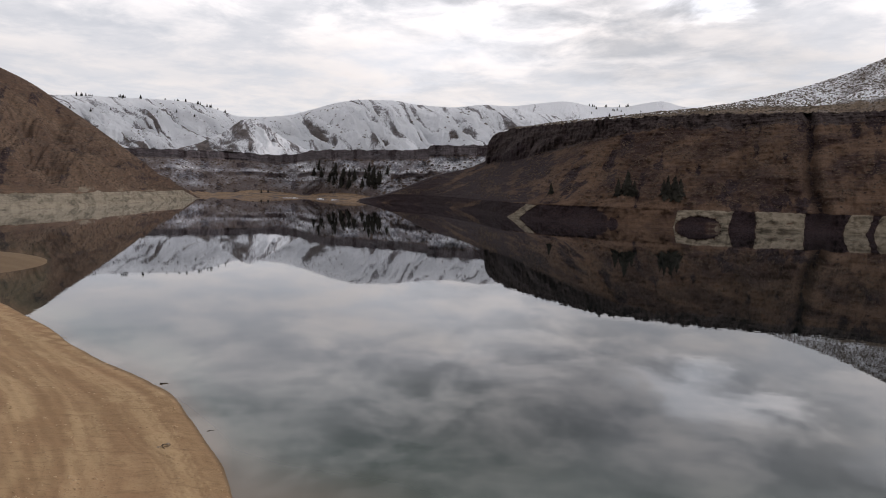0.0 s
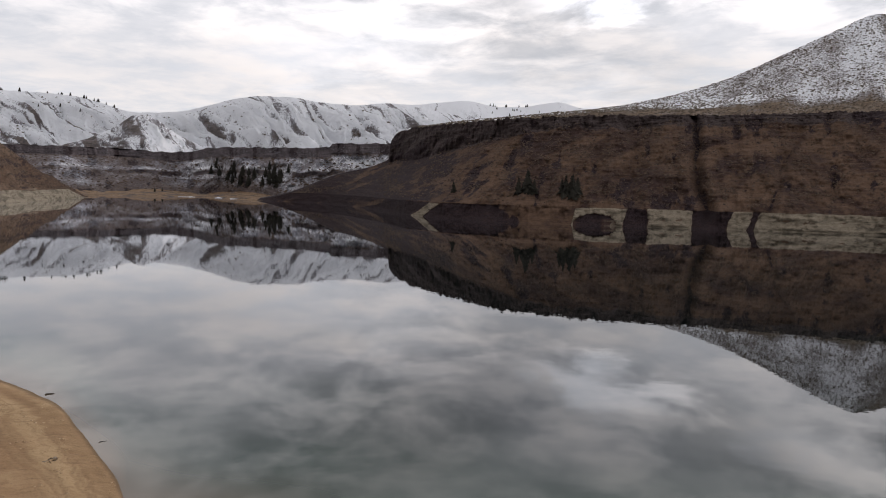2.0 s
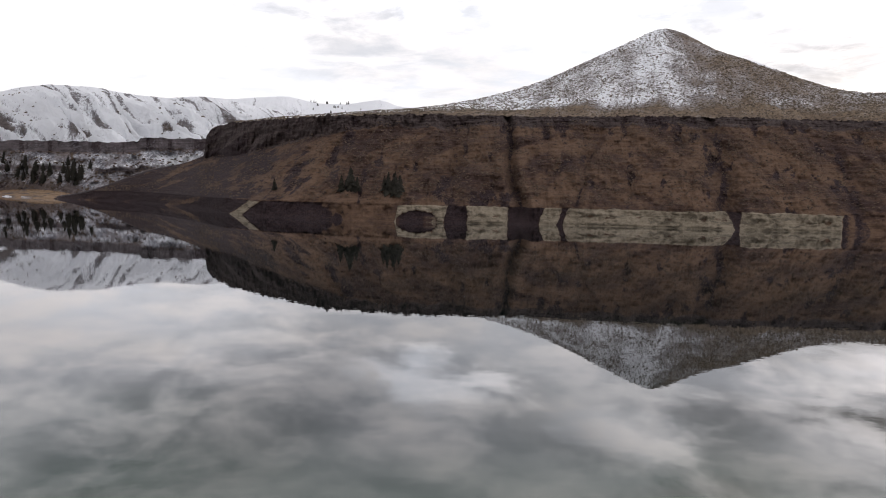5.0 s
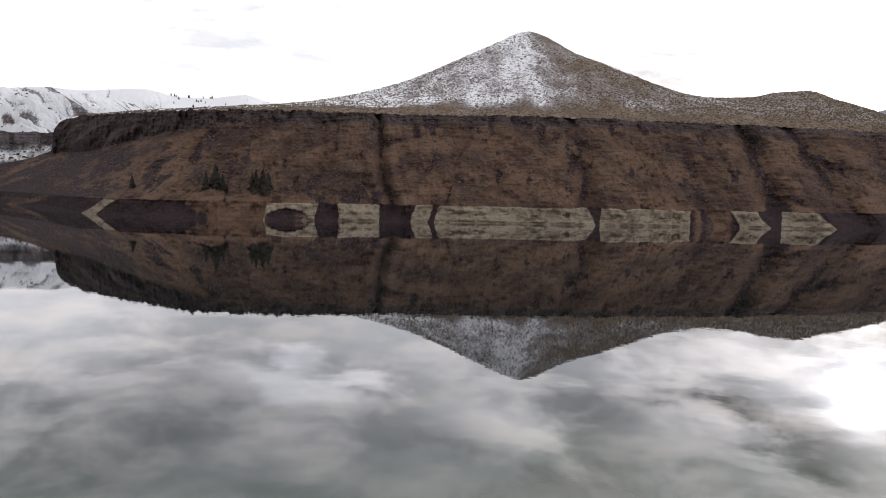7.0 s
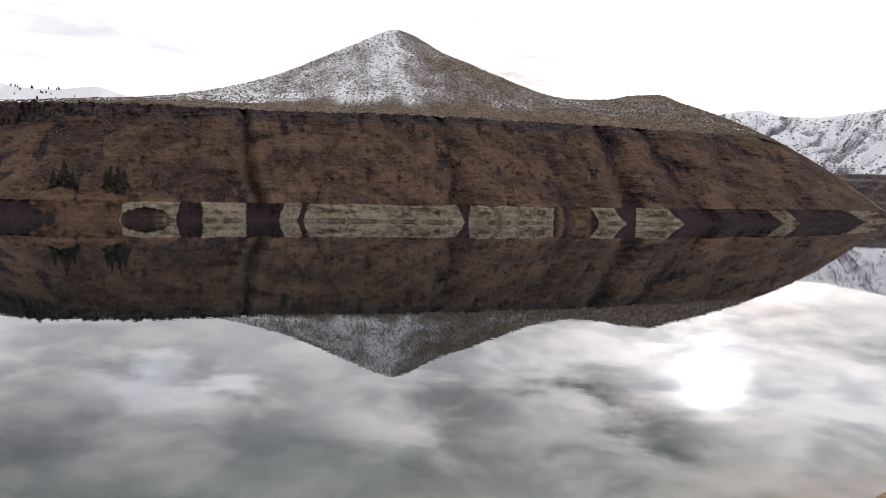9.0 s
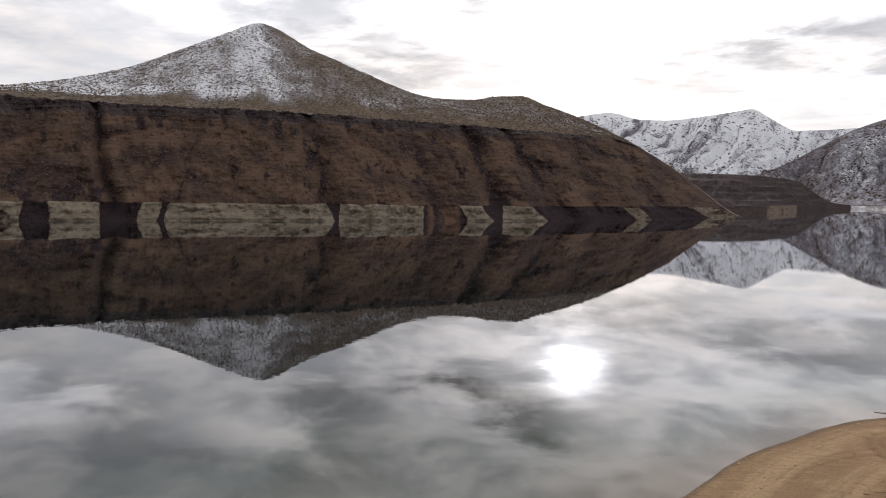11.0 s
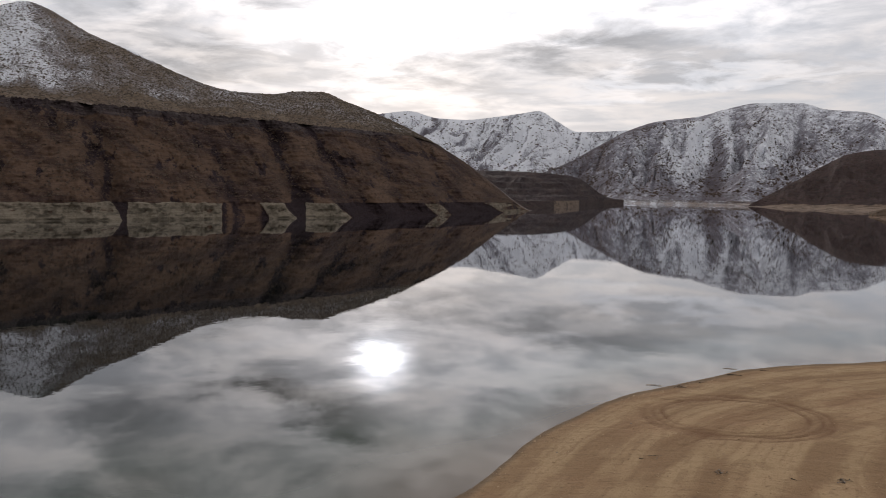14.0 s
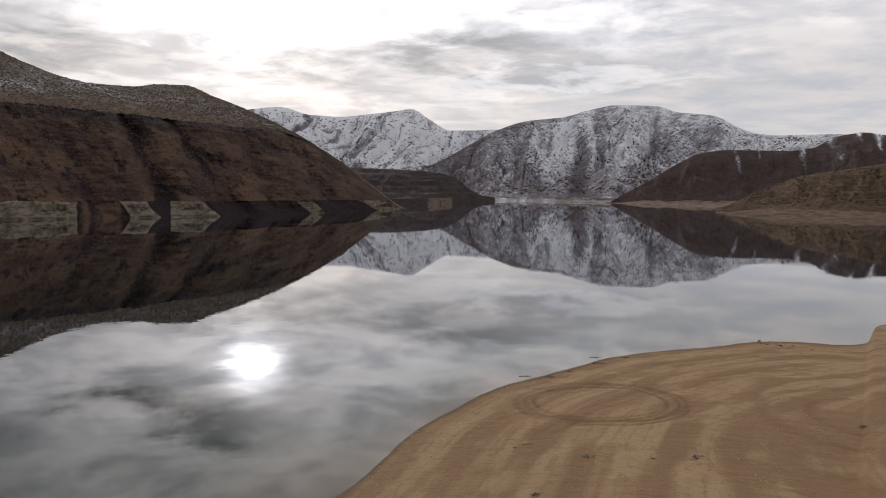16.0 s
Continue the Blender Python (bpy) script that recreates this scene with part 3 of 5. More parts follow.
def make_wall():
    b = np.concatenate([np.arange(6.8, -2.8, -0.08), np.arange(-2.8, -4.2, -0.03), np.arange(-4.2, -73.6, -0.055)])
    s, rd = WALL_SHORE(b), RIM_D(b)
    rz = rise(rd, RIM_RISE(b))
    drop = ROCK_DROP(b) * (1.0 + 0.8 * fbm(b * 0.35, 0.5, 5.0, 4) * smooth(-12, -18, b))
    base = rise(rd - 4, RIM_RISE(b) - np.maximum(drop, 0.02)) - 0.5
    pool = np.minimum(POOL, rz - 0.4)
    base = np.maximum(base, pool + 0.05)
    rows = [(s - 8, 0 * b - 4.0), (s, 0 * b), (s + np.minimum(5.5, (rd - s) * 0.3), pool), (rd - np.minimum(6, (rd - s) * 0.2), base), (rd, rz), (rd + 10, rz + 0.4), (rd + 60, rz - 8)]
    B, D, Z, V = loft(b, rows, [3, 18, 90, 22, 5, 4])
    t = np.clip((Z - POOL) / np.maximum(rz - POOL, 1), 0, 1.1)      # 0 old waterline, 1 rim
    x, y = place(B, D)
    onslope = (V > 1) & (V < 4.05)
    cut = np.zeros_like(D)
    scree = np.zeros_like(D)
    for bt, bb, depth, w, dark in GULLIES:
        c = bb + (bt - bb) * np.clip(Z / np.maximum(rz, 1), 0, 1) + 0.5 * fbm(Z * 0.05, bt, 0.5, 3)
        g = bell(B, c, w * (1.2 - 0.6 * t))
        cut += depth * g * (1 - 0.45 * t)
        scree = np.maximum(scree, (dark + 0.35 * fbm(Z * 0.06, B * 0.8, bt, 4)) * bell(B, c, w * (1.0 - 0.4 * t) * (0.8 + 0.7 * fbm(Z * 0.12, B, 2.5, 3))))
        cut -= 0.30 * depth * (bell(B, c - 1.9 * w, w) + bell(B, c + 1.9 * w, w)) * (1 - 0.6 * t)
    room = np.clip((rd - s) / 70, 0.1, 1)
    body = fbm(B * 0.35, Z * 0.03, 3.0, 4) * 5.0 + fbm(B * 0.7, Z * 0.17, 9.0, 5, 0.55) * 1.7 + fbm(B * 0.5, Z * 0.8, 4.0, 4, 0.6) * 0.6 + fbm(B * 5.0, Z * 1.0, 6.0, 2) * 0.35
    amp = np.where(onslope, smooth(0.9, 2.2, V), 0) * room
    rocky = smooth(2.85, 3.05, V) * (V < 4.9)
    cliff = (np.floor(ridged(B * 1.5, Z * 0.10, 2.0, 4) * 5) / 5 - 0.6) * 5.0 + fbm(B * 7, Z * 0.25, 1.0, 4) * 1.4
    band = (V > 1.0) * (V < 2.0)
    silt = np.zeros_like(D)
    for lo, hi, lean, lean_far in SILT:
        down = 1 - np.clip(Z / POOL, 0, 1)
        off, off_far = lean * down, lean_far * down
        e = 0.16
        rag = 0.06 + 0.12 * fbm(Z * 0.16, lo, 1.0, 3) + 0.05 * fbm(B * 3, Z * 0.3, 4.0, 3)
        silt = np.maximum(silt, smooth(0, e, lo + off + rag - B) * smooth(0, e, B - hi - off_far + rag))
    ragged = 0.06 * fbm(B * 1.0, 0.5, 3.0, 4)
    silt = silt * smooth(0.9, 1.0, V) * (1 - smooth(1.88, 2.04, V + ragged))
    # a dark wet bay under an arch of silt, with a tongue of brown silt left in it
    arch = 4.7 * np.sqrt(np.clip(1 - ((B + 19.05) / 1.65) ** 2, 0, 1)) + 0.6 * fbm(B * 3, Z * 0.5, 2.0, 3)
    silt = silt * np.where(np.abs(B + 19.05) < 1.65, np.maximum(smooth(-0.4, 0.5, Z - arch), 0.5 * smooth(-19.3, -19.8, B) * smooth(3.2, 2.2, Z)), 1)
    # weathered top edge and browner, brushy middle
    silt = silt * (1 - 0.55 * smooth(-0.05, 0.5, fbm(B * 0.9, Z * 0.35, 15.0, 5, 0.6)) * bell(Z, 3.4, 2.6))
    silt = silt * (1 - 0.46 * smooth(-62, -64, B)) * (1 - 0.30 * smooth(-14, -6, B))
    wash = fbm(B * 2.2, Z * 0.3, 6.0, 4)
    # rills that lean down and outwards on both ends of the wall
    shear = np.interp(B, [-74, -50, -40, -25, -5, 7], [-0.10, -0.07, -0.01, 0.0, 0.10, 0.12])
    rill = fbm((B + shear * Z) * 0.55, Z * 0.06, 21.0, 5, 0.6)
    Dn = D + (cut + body + 3.0 * rill) * amp + rocky * cliff * np.clip(ROCK_DROP(B) / 0.8, 0, 1)
    Dn = Dn - np.where(band, (1.5 * silt - 0.4 + 0.9 * wash) * smooth(1.0, 1.15, V), 0)
    Zn = Z + np.where((V > 3.9) & (V < 5), 0.9 * fbm(B * 2.5, 0.3, 1.0, 4) + 0.5 * perlin(B * 9, 0.2, 4.0), 0) * np.clip(ROCK_DROP(B) / 0.5, 0.15, 1)
    dark = np.where((V > 0.5) & (V < 2.0), 0.75 * (1 - silt), 0)
    edge = B + 0.9 * fbm(B * 1.5, Z * 0.4, 33.0, 4) - 0.25 * Z
    dark *= (1 - 0.65 * smooth(-12.0, -14.6, edge) * smooth(-18.2, -17.2, B)) * (1 - 0.6 * smooth(-49.4, -50.2, B) * smooth(-52.8, -52.0, B))
    talus = smooth(-16, -6, B) * np.maximum(smooth(0.95, 0.40, t + 0.35 * rill), smooth(-6, -2, B)) * (0.62 + 0.35 * smooth(-8, 0, B) + 0.9 * fbm((B + 0.22 * Z) * 0.7, Z * 0.09, 51.0, 5, 0.6))
    scree = np.maximum(scree, talus * (V > np.where(B > -4.5, 0.9, 2.0)))
    dark = dark * smooth(-1.0, -4.5, B)
    scree = np.where(V >= 2, np.maximum(scree, 0.62 * smooth(0.0, 0.8, rill + 0.6 * fbm(B * 0.25, Z * 0.07, 12.0, 4))), np.maximum(dark, 0.9 * scree))
    slant = fbm((B + np.where(B > -30, 0.22, -0.2) * Z) * 0.32, Z * 0.07, 41.0, 5, 0.6)
    tan = 0.34 + 0.75 * slant + 0.16 * smooth(-12, -26, B) - 0.22 * smooth(-42, -56, B) + 0.3 * bell(B, -10.5 - 0.12 * Z + 2.4, 1.2) - 0.35 * smooth(0.85, 1.0, t)
    for bt, bb, depth, w, dark_g in GULLIES[:4]:      # tan spurs beside the gullies
        c = bb + (bt - bb) * np.clip(Z / np.maximum(rz, 1), 0, 1)
        tan += 0.28 * bell(B, c - 2.4 * w, 1.1 * w) * (0.6 + slant)
    upper = smooth(0.82, 0.99, t + 0.12 * fbm(B * 0.8, Z * 0.06, 2.0, 4)) * 0.48
    rock = np.maximum(rocky * np.clip(ROCK_DROP(B) / 0.35, 0, 1), np.where(V > 2, upper * (ROCK_DROP(B) > 0.15), 0))
    rock = np.where(V > 4.3, 0.1, rock)
    x, y = place(B, Dn)
    ob = sheet("canyon_wall", x, y, Zn, MAT_WALL, {"rock": rock, "scree": scree, "pale": silt, "grassy": tan, "snow": np.where(V > 4.2, 0.18, -1.0)})
    tagged(ob, "steep brown grass canyon slope with dark basalt rim and pale waterline", "cliff", kind="structure")
    keep("wall", B, Dn, Zn)


make_wall()

# the cone-shaped hill and its shoulder above the rim
CONE_RISE = curve((-3, 4.0), (-8, 5.0), (-13, 5.55), (-15.7, 5.82), (-18.9, 6.12), (-23.7, 6.94), (-27.9, 8.11), (-32.2, 9.91), (-35.4, 11.3), (-36.6, 11.78), (-37.2, 11.86), (-38.2, 11.6), (-40.8, 10.27), (-43.4, 9.33),
                  (-47.2, 7.79), (-48.9, 7.25), (-50.9, 6.94), (-53.2, 6.91), (-54.9, 7.18), (-56.8, 7.23), (-58.6, 6.6), (-60.9, 5.78), (-62.7, 5.0), (-64.5, 4.12), (-65.8, 3.4), (-67, 2.6))
CONE_D = curve((-3, 600), (-10, 520), (-16, 500), (-24, 550), (-30, 570), (-37, 578), (-44, 540), (-50, 550), (-56.8, 555), (-61, 530), (-65, 520), (-67, 520))


def make_cone():
    b = np.arange(-3.6, -66.8, -0.075)
    rd, cd = RIM_D(b) + 6, CONE_D(b)
    rz = rise(RIM_D(b), RIM_RISE(b)) - 0.6
    cz = rise(cd, CONE_RISE(b))
    steep = np.clip((cz - rz) / 80, 0, 1)
    md = rd + (cd - rd) * (0.30 + 0.05 * np.sin(b * 0.4))
    mz = rz + (cz - rz) * (0.13 + 0.25 * (1 - steep))
    rows = [(rd, rz - 2), (rd + 8, rz + 0.6), (md, mz), (cd, cz), (cd + 60, cz - 14), (cd + 300, cz * 0.25)]
    B, D, Z, V = loft(b, rows, [3, 22, 110, 12, 12])
    # ease the creases between the contour lines
    for _ in range(14):
        Z[1:-1] = np.where((V[1:-1] > 1.2) & (V[1:-1] < 2.85), (Z[:-2] + 2 * Z[1:-1] + Z[2:]) / 4, Z[1:-1])
    x, y = place(B, D)
    amp = smooth(1.0, 1.6, V) * (1 - smooth(2.7, 3.0, V))
    rib = ridged(B * 0.22 + 0.3 * perlin(V * 2, B * 0.1, 1.0), V * 0.5, 4.0, 4)
    Zn = Z + amp * ((rib - 0.6) * 9.0 * np.clip((CONE_RISE(B) - 5.5) / 3, 0, 1) + fbm(x * 0.05, y * 0.05, 1.0, 4) * 1.2)
    Zn += np.where(V > 1, 0.35 * fbm(x * 0.3, y * 0.3, 2.0, 3), 0)
    f = np.clip((V - 2.0), 0, 1)
    # snow keeps to the face left of the summit line and to the saddle
    left = smooth(-40.0, -36.8, B + 2.2 * (1 - f) + 1.6 * fbm(B * 0.6, f * 5, 17.0, 4))
    streak = 0.20 * bell(B, -36.2 - 0.8 * (1 - f), 1.3) * smooth(0.1, 0.6, f)
    snow = 0.19 + 0.05 * smooth(-46, -38, B) + 0.10 * bell(f, 0.35, 0.25) * smooth(-38, -42, B) + 0.27 * left * smooth(0.0, 0.15, f) + streak + 0.16 * bell(f, 0.10, 0.08) * smooth(-40, -34, B)
    snow += 0.28 * bell(B, -50.5, 1.8) * smooth(0.3, 0.8, f) + 0.18 * fbm(B * 0.5, V * 3, 7.0, 4) - 0.2 * (V < 2.0) + 0.15 * smooth(-30, -26, B) * (f > 0.1) + 0.6 * bell(B, -43.8, 0.9) * smooth(0.95, 0.98, f)
    ob = sheet("cone_hill", x, y, Zn, MAT_CONE, {"rock": 0.15 * bell(f, 0.5, 0.1), "scree": 0.0, "pale": 0.0, "snow": snow})
    tagged(ob, "tan cone hill speckled with sagebrush and patchy snow", "hill", kind="structure")
    keep("cone", B, D, Zn)


make_cone()

# the ochre hill on the near side of the lake's bend
LEFT_SHORE = curve((70, 345), (50, 340), (31.1, 366), (27.7, 392), (24.2, 455), (20.4, 562), (18.7, 632), (18.3, 650))
LEFT_CREST = curve((70, 9.0), (50, 10.5), (38, 9.2), (33, 7.9), (30.8, 7.14), (28.9, 6.22), (27.6, 5.32), (25.5, 3.85), (23, 1.98), (20.8, 0.22), (19.2, -0.75), (18.3, -1.25))


def make_left_hill():
    b = np.arange(70, 18.25, -0.06)
    s = LEFT_SHORE(b)
    cd = np.minimum(s + 215 * np.clip((b - 17.5) / 10, 0.05, 1), 640) + np.clip(19.5 - b, 0, 2) * 18
    cz = rise(cd, LEFT_CREST(b))
    pool = np.minimum(POOL, np.maximum(cz - 0.3, 0.3))
    rows = [(s - 10, 0 * b - 4), (s, 0 * b), (s + np.minimum(9, (cd - s) * 0.4), pool), (cd, np.maximum(cz, pool + 0.1)), (cd + 150, cz * 0.5)]
    B, D, Z, V = loft(b, rows, [3, 18, 130, 8])
    f = np.clip(V - 2, 0, 1)
    amp = smooth(2.0, 2.25, V) * (1 - smooth(2.75, 3, V)) * np.clip((cd - s) / 150, 0.05, 1)
    rib = ridged(B * 0.16 + 0.2 * perlin(f * 3, B * 0.2, 2.0), f * 0.7, 1.0, 5)
    x, y = place(B, D)
    streak = fbm(B * 0.75 + f * 3.0, f * 1.2, 31.0, 5, 0.6)
    Zn = Z + amp * ((rib - 0.6) * 20 + fbm(x * 0.04, y * 0.04, 1.0, 5) * 2.5 + 3.0 * streak)
    Dn = D + np.where((V > 1.05) & (V < 2), 1.2 * fbm(B * 3, Z * 0.4, 2.0, 4), 0)
    fan = fbm(B * 0.9 + f * 4, f * 5, 3.0, 5, 0.6)
    pale = smooth(0.95, 1.0, V) * (1 - smooth(1.93, 2.02, V + 0.07 * fan)) * (0.80 + 0.35 * fbm(B * 0.25, Z * 1.1, 7.0, 4)) + 0.50 * smooth(0.24, 0.02, f) * smooth(0.05, 0.5, fan) * (V > 1.95)
    x, y = place(B, Dn)
    ob = sheet("ochre_hill", x, y, Zn, MAT_LEFT, {"rock": 0.0, "scree": 0.55 * smooth(0.0, 0.7, streak + 0.4 * fbm(B * 0.7, f * 5, 4.0, 4)) * (V > 2.03), "pale": pale, "snow": -1.0})
    tagged(ob, "ochre grass hillside with pale drawdown band at the waterline", "hill", kind="structure")
    keep("left", B, Dn, Zn)


make_left_hill()

# the snow-dusted basalt bench at the head of the lake
BENCH_SHORE = curve((26, 700), (20, 690), (17, 720), (13.6, 735), (9.8, 690), (7.2, 640), (4.6, 625), (0, 640), (-6, 640))
BENCH_D = curve((26, 905), (20, 915), (15, 940), (11, 860), (9.5, 800), (5, 730), (1.25, 690), (-3.5, 690), (-6, 690))
BENCH_RISE = curve((26, 2.25), (22.8, 2.27), (16.4, 2.28), (13.2, 2.12), (11.6, 2.2), (10.2, 2.5), (9.2, 2.62), (5, 2.72), (1.35, 2.9), (1.15, 3.12), (-3.4, 3.28), (-6, 3.3))


def make_bench():
    b = np.arange(26, -5.9, -0.05)
    s, rd = BENCH_SHORE(b), BENCH_D(b)
    rz = rise(rd, BENCH_RISE(b))
    flat = np.clip((b - 3) / 6, 0, 1)
    fd = s + 15 + 75 * flat
    rows = [(s - 10, 0 * b - 4), (s, 0 * b), (fd, 0 * b + 3.5 + 1.5 * np.sin(b)), (rd - 14, rz - 9), (rd, rz), (rd + 8, rz + 0.3), (rd + 260, rz + 6)]
    B, D, Z, V = loft(b, rows, [2, 10, 70, 20, 3, 12])
    f = np.clip(V - 2, 0, 1)
    rib = ridged(B * 0.35, f * 1.2, 6.0, 4)
    amp = smooth(2.0, 2.3, V) * (V < 4)
    Dn = D + amp * ((0.6 - rib) * 24 * (1 - 0.6 * smooth(2.9, 3.1, V)) + fbm(B * 2.5, Z * 0.1, 1.0, 4) * 2.5)
    rocky = smooth(2.9, 3.05, V) * (V < 4.6)
    Dn += rocky * (np.floor(ridged(B * 2.4, Z * 0.03, 2.0, 3) * 5) / 5 - 0.6) * 5
    Zn = Z + np.where((V > 3.9) & (V < 5.1), 1.1 * fbm(B * 1.6, 0.2, 3.0, 4), 0)
    # a second, lower ledge of rock with snow lying on its top
    ledge = 0.56 + 0.05 * fbm(B * 0.5, 0.5, 8.0, 3)
    tier = bell(f, ledge, 0.045) * smooth(0.0, 0.3, fbm(B * 0.35, 0.7, 4.0, 3) + 0.25) * (V > 2) * (V < 3)
    snow = 0.25 - 0.13 * smooth(11, 14, B) + 0.20 * fbm(B * 0.6, f * 2.5, 3.0, 4) + 0.25 * bell(B, 11, 2.0) * (V > 2.4) + 0.20 * bell(f, ledge + 0.10, 0.05) * (V < 3)
    snow += 0.55 * bell(B, -1.2 + 2.2 * (0.78 - f), 1.5) * bell(f, 0.78, 0.07) + 0.12 * smooth(9, 5, B) + 0.2 * bell(B, 19.5, 1.6) - 0.9 * rocky - 0.8 * tier - 0.30 * smooth(0.25, 0.05, f) - 0.6 * (V < 2.05)
    snow = np.where(V > 4.3, 0.25, snow)
    ice = smooth(1.0, 1.06, V) * (V < 1.12 + 0.22 * fbm(B * 1.3, 0.4, 2.0, 4)) * smooth(13.2, 11.8, B) * smooth(7.4, 9.0, B)
    snow = np.maximum(snow, 0.95 * ice)
    pale = np.where(V < 2.03, (0.62 + 0.5 * fbm(B * 0.8, V * 9, 6.0, 4)) * (1 - ice), 0) * smooth(-2, 3.5, B)
    x, y = place(B, Dn)
    ob = sheet("basalt_bench", x, y, Zn, MAT_BENCH, {"rock": np.maximum(rocky, tier), "scree": 0.6 * smooth(-0.2, 0.4, fbm(B * 0.9, f * 3, 5.0, 4)) * (V > 2), "pale": pale, "snow": snow})
    tagged(ob, "dark basalt bench dusted with snow above tan mudflats", "cliff", kind="structure")
    keep("bench", B, Dn, Zn)


make_bench()


def mountain(name, label, b0, b1, step, foot_d, foot_z, crest_d, crest_rise, steps, spur_w, spur_h, snow_fn, material, mid=0.5, mid_h=0.42, seed=1.0, lean=0.0, run=2.1, rough=2.5, facet=0.30):
    """A ridge seen across the valley, carved into spurs that run down its face: spur_w degrees apart, spur_h metres high, leaning sideways by lean degrees."""
    b = np.arange(b0, b1, -step)
    cd = crest_d(b)
    cz = rise(cd, crest_rise(b))
    fz = np.minimum(foot_z(b), cz - 1)
    fd = np.maximum(foot_d(b), cd - run * (cz - fz) - 30)
    rows = [(foot_d(b) - 40, fz - 14), (fd, fz), (fd + (cd - fd) * mid, fz + (cz - fz) * mid_h), (cd, cz), (cd + 250, cz * 0.55)]
    B, D, Z, V = loft(b, rows, [3, steps, steps, 6])
    for _ in range(10):
        Z[1:-1] = np.where((V[1:-1] > 1.3) & (V[1:-1] < 2.8), (Z[:-2] + 2 * Z[1:-1] + Z[2:]) / 4, Z[1:-1])
    f = np.clip((V - 1) / 2, 0, 1)
    amp = smooth(0.0, 0.25, f) * (1 - smooth(0.72, 0.99, f)) * (V > 1)
    x, y = place(B, D)
    warp = 0.45 * fbm(B / spur_w * 0.5, f * 1.6, seed + 3, 4)
    q = (B - lean * f) / spur_w + warp
    hump = ridged(q * 0.5, f * 0.9 + 0.2 * warp, seed, 5, 0.5)
    small = ridged(q * 1.7, f * 2.2, seed + 5, 4, 0.55)
    # sharp-crested spurs in two sizes; shade marks the short face, darkened through the snow
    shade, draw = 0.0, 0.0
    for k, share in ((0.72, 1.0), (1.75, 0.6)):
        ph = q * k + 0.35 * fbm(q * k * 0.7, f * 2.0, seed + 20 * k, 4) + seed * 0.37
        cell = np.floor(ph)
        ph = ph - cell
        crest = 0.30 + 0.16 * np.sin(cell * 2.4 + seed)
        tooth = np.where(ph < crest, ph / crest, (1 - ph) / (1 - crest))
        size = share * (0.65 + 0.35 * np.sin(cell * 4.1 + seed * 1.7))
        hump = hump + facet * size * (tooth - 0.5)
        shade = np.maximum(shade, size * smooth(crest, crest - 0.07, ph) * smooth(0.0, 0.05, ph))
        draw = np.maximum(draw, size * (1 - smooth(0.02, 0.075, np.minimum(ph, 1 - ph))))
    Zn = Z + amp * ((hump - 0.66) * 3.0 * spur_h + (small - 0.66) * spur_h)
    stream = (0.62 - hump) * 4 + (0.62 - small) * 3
    # which way each spur face turns, for side light put into the snow tone
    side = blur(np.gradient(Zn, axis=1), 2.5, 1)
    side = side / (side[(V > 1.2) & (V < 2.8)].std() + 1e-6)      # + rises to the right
    Zn += np.where(V > 1, rough * 0.35 * fbm(B * 3.0, f * 6, seed + 1, 4), 0)
    lines = fbm(q * 3.6, f * 1.2, seed + 12, 5, 0.6)
    rib = (side, stream, lines, shade, draw)
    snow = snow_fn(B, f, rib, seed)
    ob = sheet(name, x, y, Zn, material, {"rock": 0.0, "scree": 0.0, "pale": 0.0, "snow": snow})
    tagged(ob, label, "mountain", kind="structure")
    keep(name, B, D, Zn)
    return ob


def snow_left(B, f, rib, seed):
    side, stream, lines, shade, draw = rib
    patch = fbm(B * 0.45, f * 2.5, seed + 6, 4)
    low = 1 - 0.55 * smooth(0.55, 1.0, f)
    # barer short spur faces; the thinner snow also paints them as shaded
    shaded_face = shade * smooth(-0.45, 0.35, patch) * low
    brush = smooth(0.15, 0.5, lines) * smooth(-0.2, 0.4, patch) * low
    return 0.80 - 1.25 * shaded_face - 0.75 * draw * low - 0.20 * brush - 0.08 * np.clip(stream, 0, 1.5) - 0.40 * smooth(0.22, 0.0, f) * smooth(-0.2, 0.3, patch)


def snow_full(B, f, rib, seed):
    side, stream, lines, shade, draw = rib
    # the shade term greys the short spur faces as if turned from the sun
    return 0.88 - 0.30 * shade * smooth(1.0, 0.6, f) - 0.30 * draw - 0.2 * smooth(0.25, 0.6, lines)


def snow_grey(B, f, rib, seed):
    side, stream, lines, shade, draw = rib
    # side and shade terms paint lit and shaded planes into the peak's snow
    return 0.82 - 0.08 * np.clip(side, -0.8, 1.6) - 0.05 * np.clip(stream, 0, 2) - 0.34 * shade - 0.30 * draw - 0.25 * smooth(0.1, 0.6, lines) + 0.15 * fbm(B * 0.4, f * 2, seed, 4)


